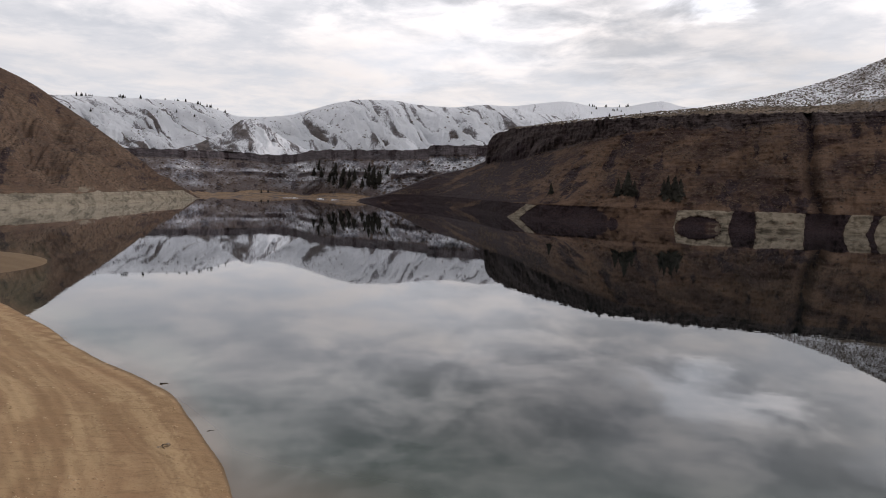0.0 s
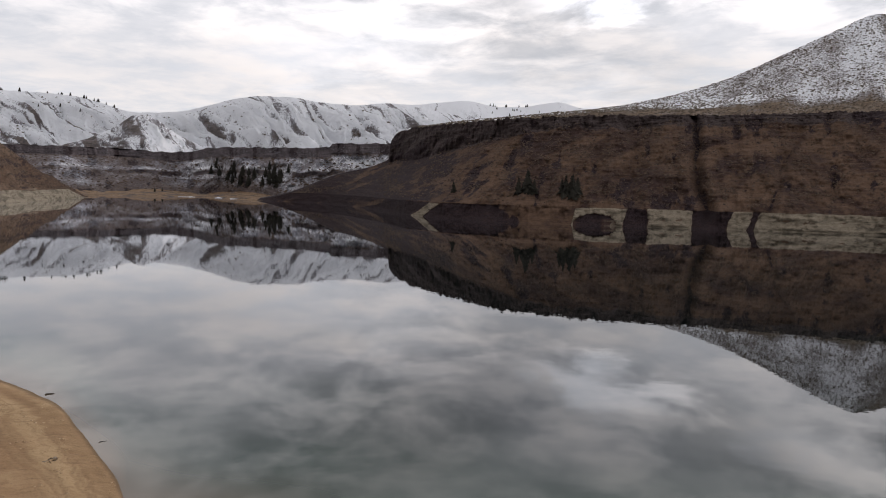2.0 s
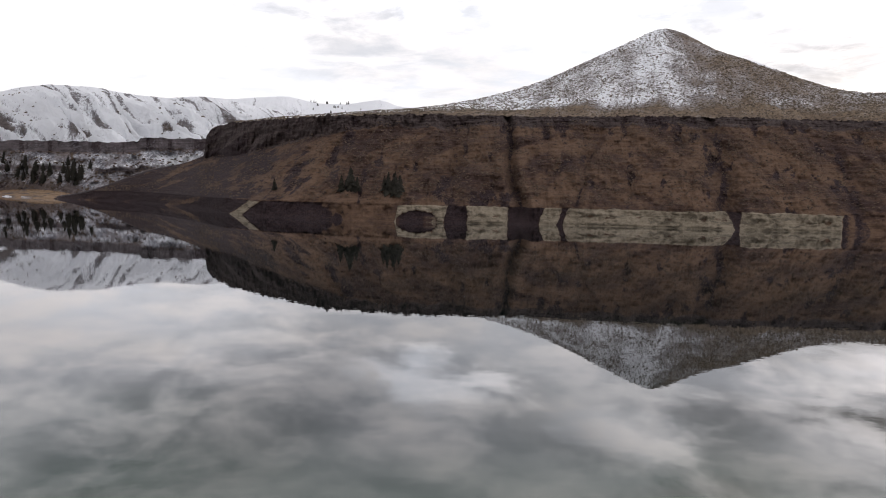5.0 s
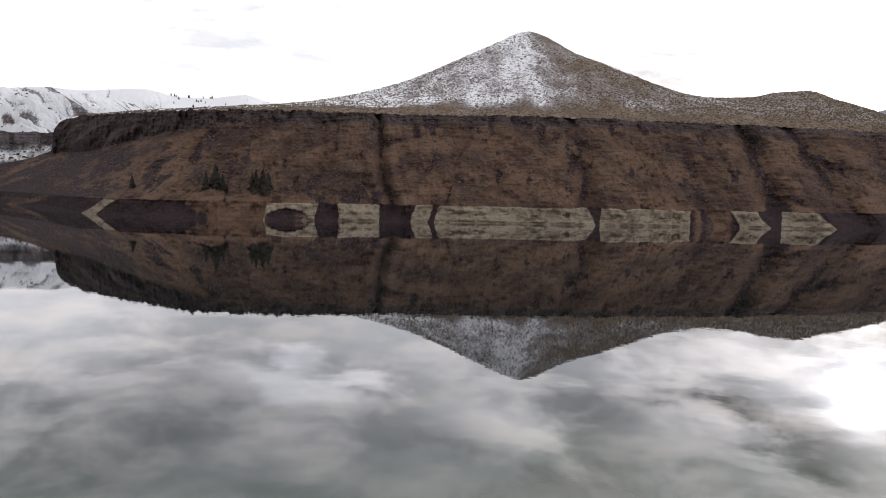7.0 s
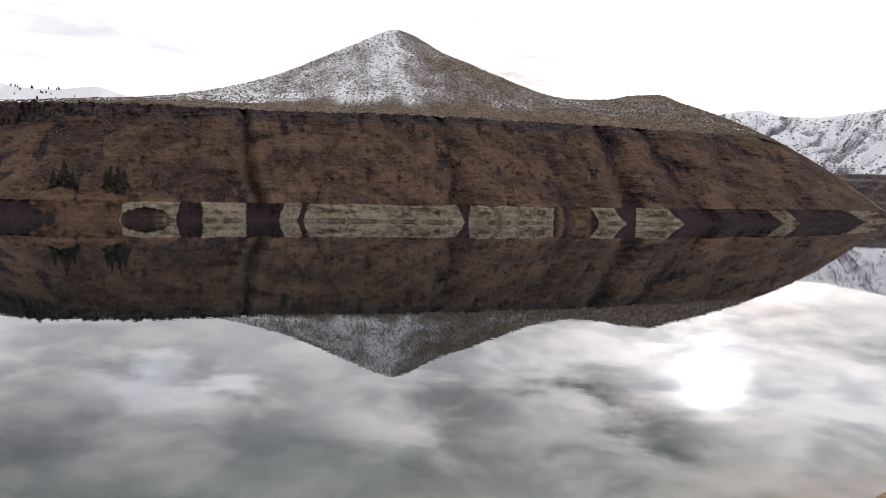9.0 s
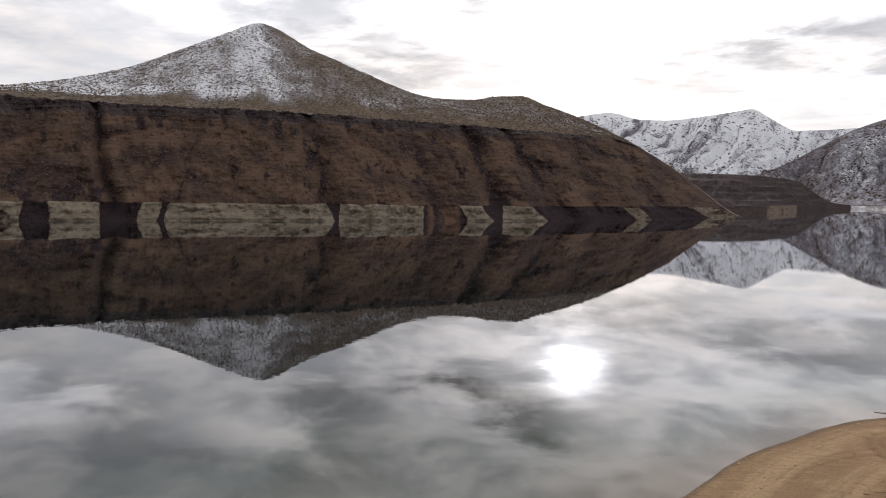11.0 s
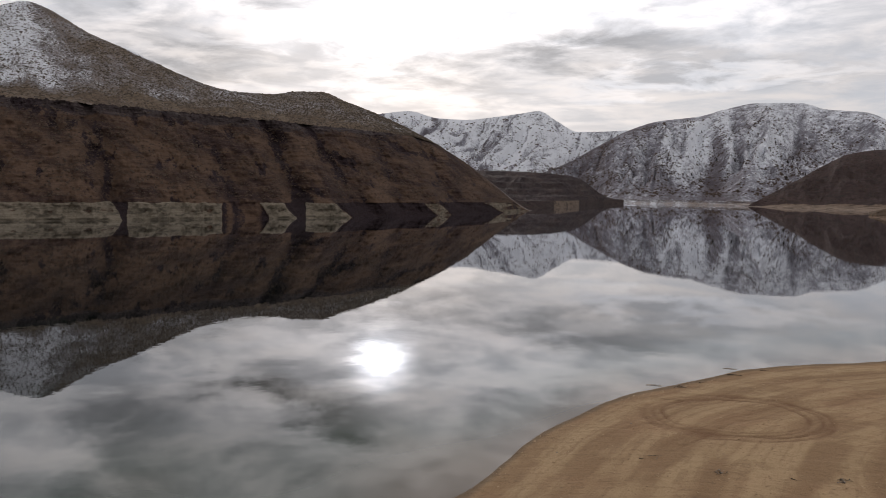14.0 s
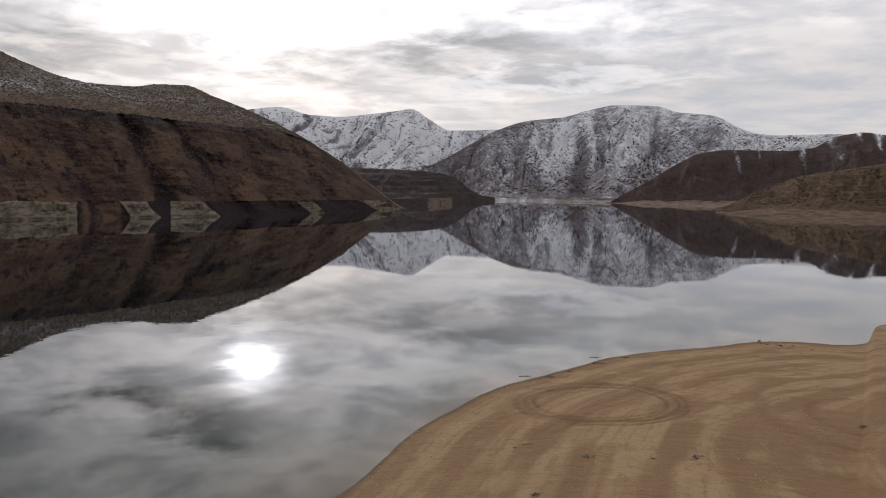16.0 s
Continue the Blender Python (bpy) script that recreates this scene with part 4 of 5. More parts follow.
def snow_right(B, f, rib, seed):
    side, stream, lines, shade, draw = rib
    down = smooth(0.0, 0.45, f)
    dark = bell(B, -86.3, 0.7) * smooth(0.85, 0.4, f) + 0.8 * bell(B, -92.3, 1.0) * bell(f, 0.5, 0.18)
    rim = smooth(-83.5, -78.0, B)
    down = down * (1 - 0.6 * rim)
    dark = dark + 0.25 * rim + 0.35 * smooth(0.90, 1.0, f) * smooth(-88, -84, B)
    # snow tone also carries painted side light: left-turned and short spur faces darker
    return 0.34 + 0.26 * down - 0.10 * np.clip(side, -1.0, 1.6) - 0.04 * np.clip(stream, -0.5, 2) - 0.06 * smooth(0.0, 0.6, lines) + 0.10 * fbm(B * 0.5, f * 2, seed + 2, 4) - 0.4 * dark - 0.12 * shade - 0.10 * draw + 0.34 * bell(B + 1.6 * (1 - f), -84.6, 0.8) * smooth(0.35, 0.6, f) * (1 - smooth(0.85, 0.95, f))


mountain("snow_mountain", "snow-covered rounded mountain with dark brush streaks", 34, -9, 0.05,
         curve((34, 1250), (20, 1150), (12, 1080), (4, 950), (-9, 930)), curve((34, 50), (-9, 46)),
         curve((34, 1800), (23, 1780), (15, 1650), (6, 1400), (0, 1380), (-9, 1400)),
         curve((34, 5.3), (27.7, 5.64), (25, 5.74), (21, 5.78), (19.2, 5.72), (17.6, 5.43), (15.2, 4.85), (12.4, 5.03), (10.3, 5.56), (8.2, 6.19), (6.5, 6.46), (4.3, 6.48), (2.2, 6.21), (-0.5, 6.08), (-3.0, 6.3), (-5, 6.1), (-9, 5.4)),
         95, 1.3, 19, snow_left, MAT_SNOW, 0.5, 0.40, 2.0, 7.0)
# rib[3] paints shade on the foothill's short spur faces through its snow
mountain("snowy_foothill", "grey sage foothill streaked with thin snow", 20, 9.6, 0.05,
         curve((20, 1010), (9.6, 1000)), curve((20, 48), (9.6, 48)), curve((20, 1200), (9.6, 1200)),
         curve((20, 2.3), (18.4, 2.8), (16.5, 3.75), (14.9, 4.72), (13.8, 4.4), (12.3, 3.4), (11.1, 2.85), (9.6, 2.3)),
         60, 1.6, 9, lambda B, f, rib, seed: 0.50 - 0.4 * rib[3] + 0.25 * smooth(15.3, 14.2, B) + 0.3 * fbm(B * 0.8, f, 3.0, 4) - 0.3 * smooth(0.1, 0.5, rib[2]), MAT_SNOW, 0.5, 0.45, 5.0, 2.0)
mountain("far_snow_range", "distant smooth white snow range with scattered trees", 2, -26, 0.06,
         curve((2, 2000), (-26, 2000)), curve((2, 90), (-26, 90)), curve((2, 2700), (-26, 2700)),
         curve((2, 5.8), (-0.5, 6.0), (-3.0, 6.3), (-4.8, 6.25), (-7, 6.45), (-9.0, 6.62), (-11.6, 6.21), (-13.2, 6.21), (-14.8, 6.45), (-16.0, 6.60), (-17.8, 6.17), (-20, 6.0), (-26, 5.0)),
         50, 2.5, 14, snow_full, MAT_SNOW, 0.5, 0.45, 8.0)
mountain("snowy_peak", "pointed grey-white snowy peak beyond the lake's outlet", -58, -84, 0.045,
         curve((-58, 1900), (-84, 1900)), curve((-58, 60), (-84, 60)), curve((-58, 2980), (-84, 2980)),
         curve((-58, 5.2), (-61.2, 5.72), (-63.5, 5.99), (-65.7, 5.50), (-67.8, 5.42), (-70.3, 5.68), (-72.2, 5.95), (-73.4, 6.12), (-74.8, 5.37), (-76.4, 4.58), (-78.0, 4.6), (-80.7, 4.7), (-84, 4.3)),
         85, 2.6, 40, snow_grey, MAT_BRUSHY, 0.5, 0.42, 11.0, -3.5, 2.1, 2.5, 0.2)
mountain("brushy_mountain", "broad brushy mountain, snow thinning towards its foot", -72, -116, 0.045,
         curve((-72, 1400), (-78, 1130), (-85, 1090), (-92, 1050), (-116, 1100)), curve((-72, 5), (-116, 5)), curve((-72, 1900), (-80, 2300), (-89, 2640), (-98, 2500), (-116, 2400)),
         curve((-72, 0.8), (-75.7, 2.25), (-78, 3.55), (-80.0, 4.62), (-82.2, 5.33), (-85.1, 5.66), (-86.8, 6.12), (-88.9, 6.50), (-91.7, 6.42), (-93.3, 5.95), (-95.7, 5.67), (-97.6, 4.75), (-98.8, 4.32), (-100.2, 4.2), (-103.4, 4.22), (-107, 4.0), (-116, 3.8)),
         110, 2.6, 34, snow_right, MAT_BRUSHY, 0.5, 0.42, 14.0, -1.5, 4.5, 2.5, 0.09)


def low_hill(name, label, b0, b1, step, shore, flat, crest_d, crest_rise, material, steps, amp_m, snow_fn, pale_fn, seed, category="hill", ledge=0.8, taper=2.0, rocky=0.0, tiers=0.0):
    """A hill that comes down to the lake over a bare drawdown flat."""
    b = np.arange(b0, b1, -step)
    s, cd = shore(b), crest_d(b)
    cz = np.maximum(rise(cd, crest_rise(b)), 0.6)
    fd = s + flat(b)
    ends = 0.02 + 0.98 * smooth(0, taper, b0 - b)
    pool = np.minimum(POOL * ledge * ends, cz - 0.2)
    rows = [(s - 10, 0 * b - 4), (s, 0 * b), (fd, pool), (np.maximum(cd, fd + 4), cz), (np.maximum(cd, fd + 4) + 180, cz * 0.6)]
    B, D, Z, V = loft(b, rows, [2, 14, steps, 6])
    f = np.clip(V - 2, 0, 1)
    rib = ridged(B * 0.35, f * 0.8, seed, 5)
    amp = np.sin(np.pi * f) ** 0.7 * np.clip((cz - pool) / 40, 0, 1)
    x, y = place(B, D)
    Zn = Z + amp * ((rib - 0.62) * amp_m + fbm(x * 0.02, y * 0.02, seed, 4) * amp_m * 0.25)
    Zn = Zn + np.where((V > 1.1) & (V < 2), 0.4 * fbm(x * 0.05, y * 0.05, seed, 4), 0)
    if tiers:      # beds of rock that weather into steps
        Zn = Zn + np.where((V > 2) & (V < 3), 0.9 * np.sin(Zn * 2 * np.pi / tiers + 1.5 * fbm(x * 0.01, y * 0.01, seed, 3)) * tiers / (2 * np.pi), 0) * smooth(0.0, 0.1, f) * (1 - smooth(0.9, 1.0, f))
    m = {"rock": np.where(V > 2, rocky + 0.3 * fbm(B * 0.8, f * 4, seed, 4) * (rocky > 0), 0.0), "scree": 0.0, "pale": pale_fn(B, V), "snow": snow_fn(B, f)}
    ob = sheet(name, x, y, Zn, material, m)
    tagged(ob, label, category, kind="structure")
    keep(name, B, D, Zn)
    return ob


def band_pale(B, V):
    return smooth(0.9, 1.0, V) * (1 - smooth(2.0, 2.04, V))


def brown_streaks(B, f):
    """Snow left in the draws under the crest of the brown hill."""
    snow = -0.55 + 0.0 * f
    for c, w, lean, start in ((-97.3, 0.42, 1.0, 0.45), (-98.9, 0.18, 0.8, 0.7), (-101.7, 0.34, 0.9, 0.5), (-103.4, 0.46, 1.6, 0.35), (-105.0, 0.30, 1.0, 0.6), (-106.2, 0.5, 0.8, 0.5), (-107.8, 0.4, 0.8, 0.5)):
        snow = np.maximum(snow, -0.55 + (0.86 + 0.35 * fbm(B * 2, f * 6, 5.0, 3)) * bell(B, c - lean * (1 - f), w * (0.35 + 0.5 * f)) * smooth(start, start + 0.25, f))
    return snow + 0.25 * smooth(-99, -101, B) * smooth(0.8, 1.0, f)


low_hill("dark_mesa", "low flat-topped dark basalt mesa at the water's edge", -64, -80, 0.05,
         curve((-64, 600), (-72.5, 640), (-75, 690), (-77, 820), (-79, 1010), (-80, 1040)), curve((-64, 10), (-80, 12)),
         curve((-64, 860), (-72, 880), (-76, 940), (-79, 1060), (-80, 1070)),
         curve((-64, 1.6), (-69.6, 1.58), (-72.2, 1.54), (-75.7, 1.30), (-76.6, 1.05), (-78.8, -0.32), (-80, -0.5)),
         MAT_MESA, 60, 14, lambda B, f: -0.45 + 0.25 * smooth(0.5, 1, f), lambda B, V: band_pale(B, V) * (0.55 * smooth(-74.6, -74.8, B) * smooth(-76.9, -76.6, B) + 0.4 * smooth(-72.6, -72.4, B)), 21.0, "mesa", 0.8, 0.5, 0.55, 7.0)
low_hill("shore_flats", "pale bare mudflats along the far shore", -77.5, -98, 0.06,
         curve((-77.5, 1010), (-78.8, 1030), (-80.5, 1075), (-82, 1045), (-83.2, 1080), (-85.3, 1050), (-88, 1035), (-91.6, 985), (-98, 960)), curve((-77.5, 30), (-98, 60)),
         curve((-77.5, 1060), (-98, 1080)), curve((-77.5, -0.45), (-98, -0.40)),
         MAT_FLATS, 20, 4, lambda B, f: 0.16 + 0.34 * fbm(B * 0.7, f * 2, 4.0, 4) + 0.2 * smooth(-88, -84, B), lambda B, V: np.where(V < 2.2, smooth(0.9, 1.0, V) * (0.60 + 0.5 * fbm(B * 0.9, V * 5, 3.0, 4)), 0), 24.0, "shore", 0.42, 1.5)
low_hill("brown_hill", "smooth dark brown burnt hill with thin snow streaks", -88.6, -120, 0.05,
         curve((-88.6, 1010), (-93, 945), (-97, 900), (-102, 850), (-120, 800)), curve((-88.6, 25), (-97, 60), (-120, 70)),
         curve((-88.6, 1010), (-91, 1090), (-95, 1150), (-101, 1180), (-104, 1280), (-120, 1300)),
         curve((-88.6, -0.76), (-89.5, -0.2), (-91.5, 0.98), (-93.5, 2.24), (-95.0, 2.96), (-96.9, 3.20), (-101.0, 3.12), (-102.4, 3.34), (-103.7, 4.03), (-105.4, 4.29), (-106.6, 4.1), (-110, 3.9), (-120, 3.5)),
         MAT_BROWN, 90, 34, brown_streaks,
         band_pale, 27.0, "hill", 0.5, 3.0)
low_hill("olive_hill", "low olive-tan grass hill above reddish mudflats", -96.2, -125, 0.05,
         curve((-96.2, 590), (-97.1, 535), (-98.5, 500), (-101.2, 476), (-107, 488), (-125, 470)), curve((-96.2, 60), (-98, 110), (-107, 70), (-125, 70)),
         curve((-96.2, 640), (-99, 690), (-104, 720), (-125, 720)),
         curve((-96.2, -1.2), (-97.1, -0.75), (-98, -0.25), (-99.3, 0.42), (-101.8, 1.38), (-104.5, 1.85), (-106.7, 2.22), (-112, 2.8), (-125, 3.0)),
         MAT_GREEN, 80, 16, lambda B, f: -1.0 + 0.0 * f, lambda B, V: band_pale(B, V) * (0.55 + 0.5 * fbm(B * 0.7, V * 8, 9.0, 5, 0.6)) + 0.45 * bell(V, 2.25 + 0.1 * fbm(B * 0.6, 0.5, 2.0, 3), 0.06), 30.0, "hill", 0.6, 4.0, 0.0, 5.0)


# ---------------------------------------------------------------- plants
def part(name, bm, material, parent=None, label=""):
    me = bpy.data.meshes.new(name)
    bm.to_mesh(me)
    bm.free()
    me.materials.append(material)
    ob = new(name, me)
    ob.parent = parent
    if label:
        ob["label"] = label
    return ob


def thing(name, label, category, group=""):
    ob = new(name)
    ob.empty_display_size = 0.2
    return tagged(ob, label, category, group)


def plain(name, dark, light, scale, rough=0.9, bump=0.3, dist=0.02):
    n = Nodes(name)
    g = n.noise(scale, 5, 0.65, 0.3)
    f = n.noise(scale * 5, 4, 0.6)
    col = n.mix(n.ramp(g, 0.35, 0.65), dark, light)
    col = n.mix(n.math("MULTIPLY", n.ramp(f, 0.5, 0.7), 0.4), col, tuple(0.5 * c for c in dark))
    n.bump(f, bump, dist)
    return n.done(col, rough, 0.2)


MAT_BARK = plain("grey_bark", (0.06, 0.045, 0.035), (0.11, 0.085, 0.065), 3.0)
MAT_NEEDLE = plain("dark_needles", (0.016, 0.015, 0.012), (0.034, 0.031, 0.023), 1.5)
MAT_SAGE = plain("winter_sagebrush", (0.080, 0.064, 0.048), (0.165, 0.130, 0.095), 0.4)
MAT_SCRUB = plain("bare_brown_scrub", (0.055, 0.040, 0.033), (0.125, 0.088, 0.064), 0.4)
MAT_TWIG = plain("weathered_driftwood", (0.13, 0.095, 0.065), (0.36, 0.28, 0.20), 6.0)
MAT_DARKWOOD = plain("waterlogged_wood", (0.020, 0.016, 0.013), (0.05, 0.038, 0.03), 6.0)
MAT_CLOD = plain("crumbled_sand", (0.30, 0.195, 0.110), (0.50, 0.36, 0.22), 3.0, bump=0.1)
MAT_STONE = plain("beach_stone", (0.16, 0.12, 0.09), (0.46, 0.38, 0.29), 4.0)


def on_land(key, bearing, up):
    """The point of a slope met at that bearing where the line of sight rises by up degrees."""
    B, D, Z = LAND[key]
    j = int(np.abs(B[0] - bearing).argmin())
    e = np.degrees(np.arctan2(Z[:, j] - 14.0, D[:, j]))
    i = int(np.argmax(e >= up)) if (e >= up).any() else int(e.argmax())
    i = max(1, i)
    t = np.clip((up - e[i - 1]) / max(e[i] - e[i - 1], 1e-6), 0, 1)
    d, z = D[i - 1, j] + t * (D[i, j] - D[i - 1, j]), Z[i - 1, j] + t * (Z[i, j] - Z[i - 1, j])
    x, y = place(bearing, d)
    return Vector((float(x), float(y), float(z)))


def conifer(seed, slim):
    """A fir one metre high: tapered trunk and drooping, uneven tiers of needle sprays."""
    rnd = random.Random(seed)
    tree = thing("conifer", "dark green conifer standing on a brown winter slope", "tree", "conifers on the slopes")
    bm = bmesh.new()
    rings = []
    for k in range(6):
        h, r = k / 5, 0.022 * (1 - k / 5) + 0.003
        rings.append([bm.verts.new((r * math.cos(a) + 0.006 * math.sin(k + seed), r * math.sin(a), h * 0.97 - 0.03)) for a in np.linspace(0, 2 * math.pi, 6)[:-1]])
    for lo, hi in zip(rings, rings[1:]):
        for i in range(5):
            bm.faces.new((lo[i], lo[(i + 1) % 5], hi[(i + 1) % 5], hi[i]))
    part("trunk", bm, MAT_BARK, tree)
    bm = bmesh.new()
    tiers = 22
    for k in range(tiers):
        h = 0.06 + 0.93 * k / tiers
        reach = slim * (1 - (k / tiers)) ** 0.8 * rnd.uniform(0.75, 1.15) + 0.02
        for i in range(9 if k < 15 else 5):
            if rnd.random() < 0.13:
                continue
            a = rnd.uniform(0, 2 * math.pi)
            ln = reach * rnd.uniform(0.6, 1.15)
            droop = ln * rnd.uniform(0.1, 0.75)
            wd = 0.35 * ln + 0.02
            c, s_ = math.cos(a), math.sin(a)
            hh = h + rnd.uniform(-0.03, 0.03)
            pts = [(0, 0, 0.03), (0.45 * ln, wd, -0.35 * droop), (ln, 0.2 * wd, -droop), (0.95 * ln, -0.3 * wd, -droop * 1.1), (0.4 * ln, -wd, -0.4 * droop), (0.5 * ln, 0, 0.04)]
            v = [bm.verts.new((p * c - q * s_, p * s_ + q * c, hh + w)) for p, q, w in pts]
            for tri in ((0, 1, 5), (1, 2, 5), (2, 3, 5), (3, 4, 5), (4, 0, 5)):
                bm.faces.new([v[t] for t in tri])
    part("crown", bm, MAT_NEEDLE, tree)
    return tree


def stand(tree, key, bearing, up, height, label, group, spin):
    p = on_land(key, bearing, up)
    m = Matrix.Translation(p - Vector((0, 0, 0.02 * height))) @ Matrix.Rotation(spin, 4, "Z") @ Matrix.Diagonal((height, height, height, 1))
    c = copy_thing(tree, m)
    return tagged(c, label, "tree", group)


def plant_trees():
    rnd = random.Random(5)
    kinds = [conifer(1, 0.34), conifer(2, 0.29), conifer(3, 0.40)]
    spots = []
    wall = "dark conifer alone on the brown canyon slope"
    for bearing, up, h in ((-8.2, -0.35, 5.5), (-13.2, -0.35, 7.5), (-13.9, -0.15, 10), (-14.4, -0.3, 6.5), (-16.8, -0.4, 9), (-17.3, -0.45, 9.5), (-17.7, -0.3, 7.5), (-16.5, -0.2, 6.5)):
        spots.append(("wall", bearing, up, h, wall, "conifers on the canyon slope"))
    bench = "dark conifer among snow patches on the basalt bench"
    for _ in range(34):
        bb = rnd.choice([rnd.gauss(9.2, 0.7), rnd.gauss(7.6, 0.6), rnd.gauss(5.4, 0.4), rnd.uniform(4, 10.5)])
        spots.append(("bench", bb, rnd.uniform(-0.2, 1.15), rnd.uniform(5, 11), bench, "conifers on the bench"))
    for bb, up in ((13.9, -0.75), (13.4, -0.7), (20.4, -0.4)):
        spots.append(("bench", bb, up, 4.5, bench, "conifers on the bench"))
    ridge = "small dark pine on a white snow ridge"
    for _ in range(38):
        bb = rnd.choice([rnd.gauss(23.6, 0.5), rnd.gauss(25.6, 0.5), rnd.gauss(17.8, 0.8), rnd.gauss(19.0, 0.9), rnd.uniform(16, 27)])
        spots.append(("snow_mountain", bb, 20 if rnd.random() < 0.7 else rnd.uniform(4.6, 5.4), rnd.uniform(3.5, 9), ridge, "pines on the snow ridge"))
    for _ in range(18):
        bb = rnd.choice([rnd.gauss(-11.5, 0.7), rnd.gauss(-13.3, 0.6), rnd.uniform(-15, -4)])
        spots.append(("far_snow_range", bb, 20 if rnd.random() < 0.6 else rnd.uniform(5.5, 6.1), rnd.uniform(7, 12), ridge, "pines on the snow ridge"))
    for _ in range(26):
        bb = rnd.choice([rnd.gauss(-92.3, 0.9), rnd.gauss(-85.3, 0.4), rnd.uniform(-98, -79)])
        spots.append(("brushy_mountain", bb, rnd.uniform(1.0, 4.6), rnd.uniform(4.5, 9), "dark juniper on the snowy brushy mountain", "junipers on the mountain"))
    for k, (key, bearing, up, h, label, group) in enumerate(spots):
        stand(kinds[k % 3], key, bearing, up, h, label, group, rnd.uniform(0, 6))
    for tree in kinds:      # the first three stand at the lake's head as well
        p = on_land("bench", rnd.uniform(5, 9), 0.4)
        tree.matrix_basis = Matrix.Translation(p) @ Matrix.Diagonal((11, 11, 11, 1))
        tagged(tree, bench, "tree", "conifers on the bench")


plant_trees()


def scrub(name, label, key, count, rows, bearings, size, material, seed, weight=None, squash=0.7, category="shrubs"):
    """Countless low bushes on a slope, as small ragged domes."""
    B, D, Z = LAND[key]
    rnd = np.random.RandomState(seed)
    i = rnd.randint(rows[0], rows[1], count * 4)
    j = rnd.randint(1, B.shape[1] - 1, count * 4)
    ok = (B[i, j] < bearings[0]) & (B[i, j] > bearings[1])
    if weight is not None:
        ok &= rnd.rand(count * 4) < weight(B[i, j], i / B.shape[0])
    i, j = i[ok][:count], j[ok][:count]
    n = len(i)
    fi, fj = rnd.rand(n), rnd.rand(n)

    def at(a):
        return (a[i, j] * (1 - fi) + a[i + 1, j] * fi) * (1 - fj) + (a[i, j + 1] * (1 - fi) + a[i + 1, j + 1] * fi) * fj
    x, y = place(at(B), at(D))
    z = at(Z)
    s = size * rnd.uniform(0.5, 1.3, n)
    ring = 6
    a = np.linspace(0, 2 * np.pi, ring, endpoint=False)
    low = np.stack([np.cos(a), np.sin(a), 0 * a - 0.25], -1)
    midr = np.stack([0.85 * np.cos(a + 0.5), 0.85 * np.sin(a + 0.5), 0 * a + squash * 0.6], -1)
    shape = np.concatenate([low, midr, [[0, 0, squash]]])
    m = len(shape)
    co = shape[None] * s[:, None, None] * (1 + 0.35 * rnd.normal(size=(n, m, 1)).clip(-1, 1)) + np.stack([x, y, z], -1)[:, None]
    faces = []
    for k in range(ring):
        k2 = (k + 1) % ring
        faces += [(k, k2, ring + k), (k2, ring + k2, ring + k), (ring + k, ring + k2, 2 * ring)]
    f = (np.array(faces)[None] + (np.arange(n) * m)[:, None, None]).reshape(-1, 3).astype(np.int32)
    me = bpy.data.meshes.new(name)
    me.vertices.add(n * m)
    me.vertices.foreach_set("co", co.reshape(-1).astype(np.float32))
    me.loops.add(f.size)
    me.loops.foreach_set("vertex_index", f.ravel())
    me.polygons.add(len(f))
    me.polygons.foreach_set("loop_start", np.arange(0, f.size, 3, dtype=np.int32))
    me.update(calc_edges=True)
    me.materials.append(material)
    tagged(new(name, me), label, category, kind="stuff")


scrub("sagebrush", "low grey-brown sagebrush dotting the cone hill", "cone", 24000, (4, 134), (-5, -66), 0.50, MAT_SAGE, 11)
scrub("slope_scrub", "dark bare scrub tufts on the canyon slope", "wall", 11000, (24, 112), (4, -72), 0.45, MAT_SCRUB, 12, lambda b, v: 0.25 + 0.75 * smooth(-0.2, 0.4, fbm(b * 0.5, v * 6, 3.0, 3)))
scrub("hill_scrub", "small dark scrub tufts on the ochre hill", "left", 6500, (26, 150), (34, 19), 0.42, MAT_SCRUB, 13)
scrub("mountain_scrub", "dark bushes scattered on the brushy mountain", "brushy_mountain", 8000, (8, 215), (-74, -112), 2.3, MAT_SCRUB, 14, lambda b, v: 0.25 + 0.75 * smooth(-0.1, 0.5, fbm(b * 0.5, v * 5, 8.0, 3)))
scrub("snowfield_scrub", "sparse dark bushes on the snow mountain", "snow_mountain", 700, (8, 185), (32, -8), 1.7, MAT_SCRUB, 15, lambda b, v: smooth(-0.1, 0.5, fbm(b * 0.5, v * 5, 18.0, 3)))
scrub("bench_scrub", "dark brush on the snowy basalt bench", "bench", 1100, (14, 80), (24, -4), 1.1, MAT_SCRUB, 16)
scrub("olive_scrub", "dark low brush on the olive-tan hill", "olive_hill", 1500, (20, 95), (-98, -124), 1.0, MAT_SCRUB, 18, lambda b, v: 0.1 + 0.9 * smooth(0.0, 0.4, fbm(b * 0.6, v * 5, 28.0, 3)))
scrub("brown_scrub", "dark low brush on the burnt brown hill", "brown_hill", 1200, (20, 105), (-90, -118), 1.1, MAT_SCRUB, 19)
scrub("peak_scrub", "dark bushes on the pointed snowy peak", "snowy_peak", 1800, (8, 165), (-62, -82), 3.2, MAT_SCRUB, 17)


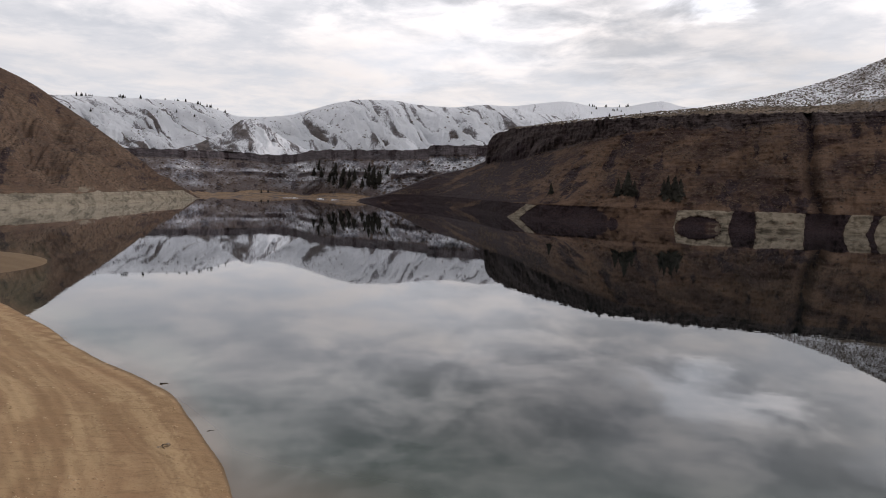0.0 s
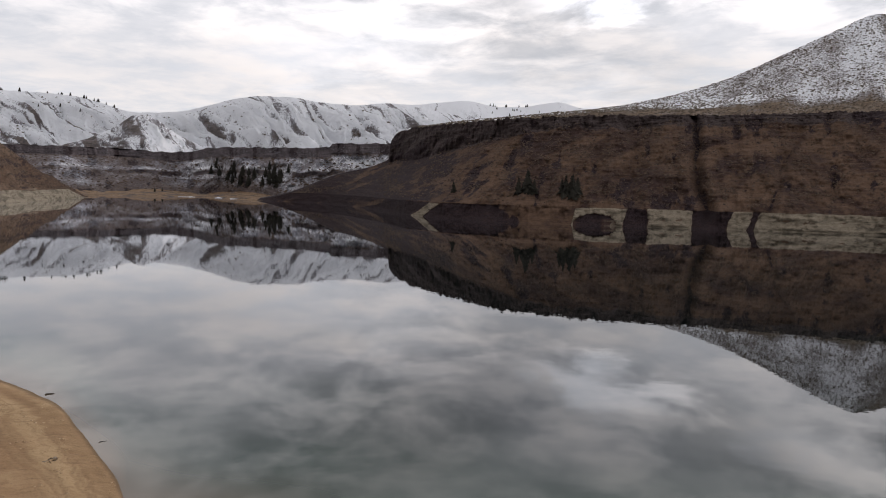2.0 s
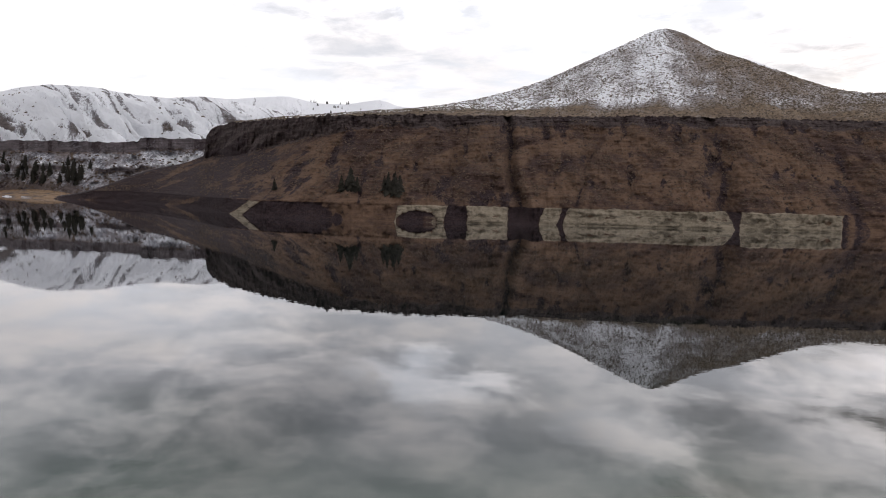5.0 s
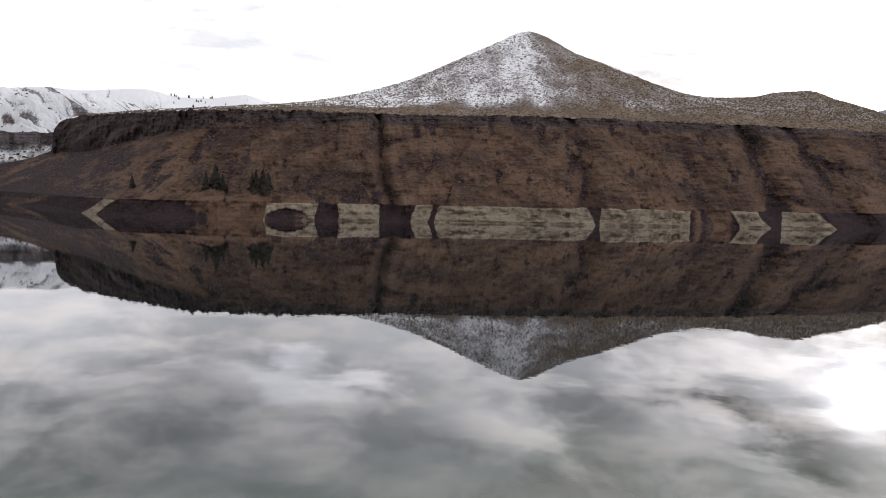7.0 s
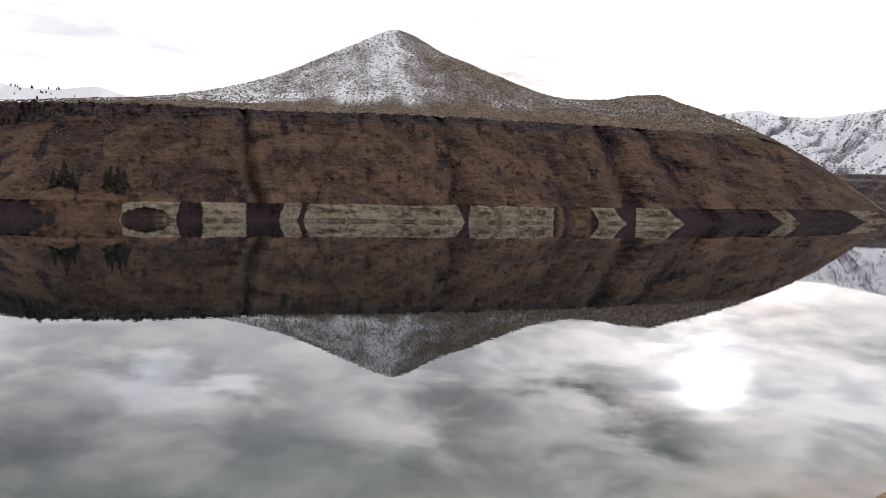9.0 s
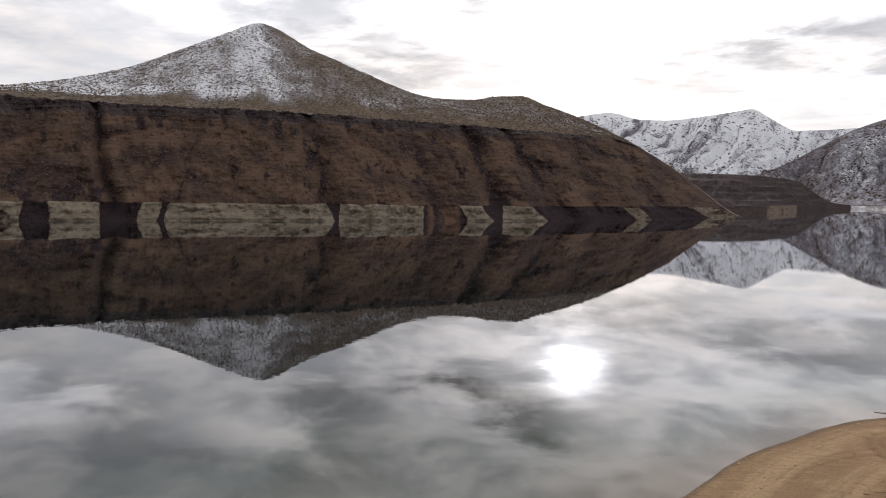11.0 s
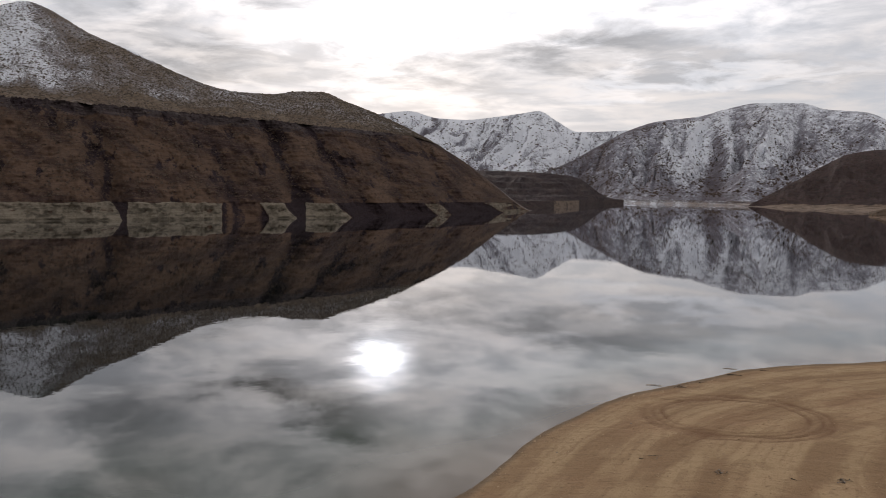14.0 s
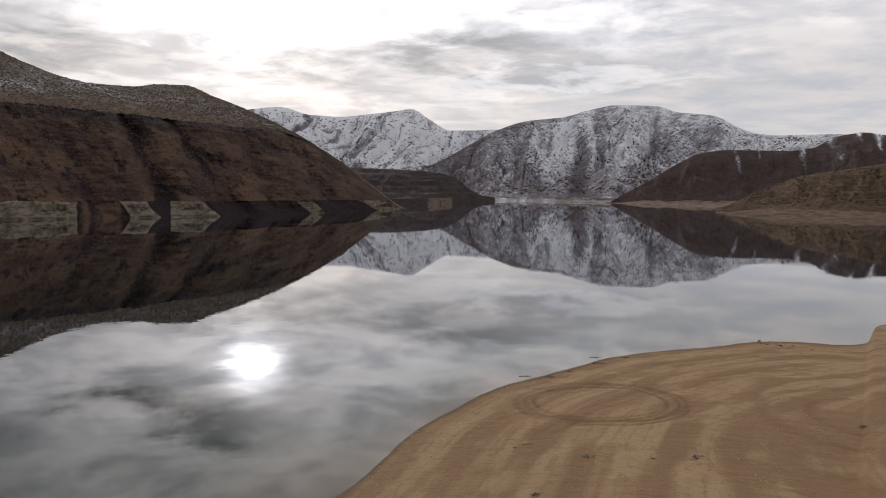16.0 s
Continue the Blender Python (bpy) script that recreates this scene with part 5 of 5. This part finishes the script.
# ---------------------------------------------------------------- beach litter
def beach_point(bearing, dist, lift=0.0):
    z = np.zeros((1, 1))
    for _ in range(3):      # dist is to the water plane; the sand stands a little above it
        d = dist * (14.0 - max(float(z[0, 0]), 0.0)) / 14.0
        z, _i = ground_height(np.array([[float(bearing)]]), np.array([[d]]))
    x, y = place(bearing, d)
    return Vector((float(x), float(y), max(float(z[0, 0]), 0.0) + lift))


def stick_mesh(rnd, length, thick):
    """A crooked, tapered stick lying along x."""
    bm = bmesh.new()
    rings, n = [], 6
    for k in range(n):
        t = k / (n - 1)
        r = thick * (1 - 0.7 * t) * rnd.uniform(0.8, 1.15)
        cy, cz = 0.09 * length * math.sin(3.5 * t + rnd.random()), thick + 0.05 * length * t * rnd.random()
        rings.append([bm.verts.new(((t - 0.5) * length, cy + r * math.cos(a), cz + r * math.sin(a))) for a in np.linspace(0, 2 * math.pi, 7)[:-1]])
    for lo, hi in zip(rings, rings[1:]):
        for i in range(6):
            bm.faces.new((lo[i], lo[(i + 1) % 6], hi[(i + 1) % 6], hi[i]))
    bm.faces.new(rings[0][::-1])
    bm.faces.new(rings[-1])
    return bm


def stone_mesh(rnd, size):
    bm = bmesh.new()
    bmesh.ops.create_icosphere(bm, subdivisions=2, radius=size)
    sx, sy, sz, ph = rnd.uniform(0.8, 1.4), rnd.uniform(0.7, 1.1), rnd.uniform(0.45, 0.75), rnd.uniform(0, 50)
    for v in bm.verts:
        k = 1 + 0.35 * noise.noise(v.co / size * 0.9 + Vector((ph, 0, 0)))
        v.co = Vector((v.co.x * sx, v.co.y * sy, v.co.z * sz + 0.3 * size)) * k
    return bm


def stick(bearing, dist, length, thick, turn, material, label, group="sticks along the shore", lift=0.0, name="driftwood_stick"):
    rnd = random.Random(int(bearing * 100) + int(dist))
    ob = part(name, stick_mesh(rnd, length, thick), material)
    ob.matrix_basis = Matrix.Translation(beach_point(bearing, dist, lift)) @ Matrix.Rotation(radians(bearing + turn), 4, "Z")
    return tagged(ob, label, "driftwood", group)


def debris_pile(bearing, dist, size, seed, label):
    rnd = random.Random(seed)
    pile = thing("debris_pile", label, "debris", "debris piles on the sand")
    pile.matrix_basis = Matrix.Translation(beach_point(bearing, dist, -0.01))
    for _ in range(7):
        ob = part("twig", stick_mesh(rnd, size * rnd.uniform(0.5, 1.1), 0.016), rnd.choice([MAT_TWIG, MAT_DARKWOOD]), pile)
        ob.matrix_basis = Matrix.Translation((rnd.gauss(0, size * 0.22), rnd.gauss(0, size * 0.22), rnd.uniform(0, 0.08))) @ Euler((rnd.uniform(-0.1, 0.1), rnd.uniform(-0.12, 0.04), rnd.uniform(0, 6))).to_matrix().to_4x4()
    for _ in range(5):
        ob = part("stone", stone_mesh(rnd, size * rnd.uniform(0.07, 0.16)), MAT_STONE, pile)
        ob.matrix_basis = Matrix.Translation((rnd.gauss(0, size * 0.28), rnd.gauss(0, size * 0.28), 0))


stick(20.9, 53.6, 0.55, 0.07, 10, MAT_DARKWOOD, "black waterlogged log floating just off the beach", lift=-0.06, name="floating_log")
stick(17.6, 42.6, 0.38, 0.03, 20, MAT_DARKWOOD, "dark stick floating in shallow water by the beach", lift=-0.03)
stick(24.1, 58.6, 0.75, 0.030, 20, MAT_TWIG, "pale driftwood stick lying on the damp shoreline")
stick(27.5, 72.5, 0.75, 0.030, -15, MAT_TWIG, "pale driftwood stick lying on the damp shoreline")
stick(-88.3, 60.9, 1.12, 0.048, 15, MAT_DARKWOOD, "dark crooked branch lying at the water's edge")
stick(-88.0, 63.2, 1.05, 0.030, 5, MAT_TWIG, "thin stick floating beside the sandy shore", lift=-0.03)
stick(-86.2, 57.6, 0.75, 0.030, 40, MAT_DARKWOOD, "dark crooked branch lying at the water's edge")
stick(-82.7, 55.4, 1.12, 0.036, 10, MAT_TWIG, "thin stick floating beside the sandy shore", lift=-0.03)
stick(-83.0, 40.2, 0.75, 0.021, 25, MAT_TWIG, "pale forked twig lying on the open sand")
stick(-83.2, 40.0, 0.52, 0.018, 75, MAT_TWIG, "pale forked twig lying on the open sand")
stick(-82.0, 39.5, 0.26, 0.024, 10, MAT_DARKWOOD, "short dark stick lying on the open sand")
stick(-92.6, 39.6, 0.30, 0.024, -20, MAT_DARKWOOD, "short dark stick lying on the open sand")
stick(-90.3, 63.8, 0.68, 0.030, 30, MAT_DARKWOOD, "dark crooked branch lying at the water's edge")
for spot in ((-87.5, 39.0, 0.55, 1), (-95.7, 40.6, 0.5, 2), (-83.7, 33.4, 0.4, 3), (-106.5, 51.0, 0.6, 4), (21.0, 40.7, 0.6, 5), (-84.6, 55.6, 0.6, 6)):
    debris_pile(*spot, "small tangle of twigs and pale stones on sand")


def shore_stones():
    rnd = random.Random(9)
    for k in range(26):
        b_, d_ = (-100.8 + rnd.gauss(0, 1.1), 75.2 + rnd.gauss(0, 0.5)) if k < 18 else (rnd.uniform(-104, -72), 0)
        if not d_:
            d_ = float(SHORE(b_)) - rnd.uniform(0.4, 9)
        ob = part("stone", stone_mesh(rnd, rnd.uniform(0.08, 0.22) if k < 18 else rnd.uniform(0.04, 0.08)), MAT_STONE)
        ob.matrix_basis = Matrix.Translation(beach_point(b_, d_, -0.02)) @ Matrix.Rotation(rnd.uniform(0, 6), 4, "Z")
        tagged(ob, "rounded grey-brown stone lying on the sand", "stone", "stones on the beach")


shore_stones()


def strew_clods():
    """Crumbs of sand and small pebbles, thickest along old waterlines."""
    near = LAND["beach"][1][:, 0]
    last = int(np.searchsorted(near, 96))

    def weight(b, v):
        d = near[np.clip((v * len(near)).round().astype(int), 0, len(near) - 1)]
        inland = SHORE(b) - d
        line = 0.5 + 0.5 * np.sin(inland * 1.1 + 2.0 * fbm(b * 0.08, inland * 0.02, 6.0, 3))
        return (inland > 0.25) * (0.12 + 0.88 * line ** 3) * smooth(-0.3, 0.3, fbm(b * 0.4, d * 0.2, 9.0, 3))
    scrub("sand_clods", "small crumbs and pebbles of tan sand strewn over the beach", "beach", 5000, (16, last), (31, 14), 0.07, MAT_CLOD, 31, weight, 0.5, "pebbles")
    scrub("sand_clods", "small crumbs and pebbles of tan sand strewn over the beach", "beach", 4500, (16, last), (-68, -111), 0.055, MAT_CLOD, 32, weight, 0.5, "pebbles")


strew_clods()
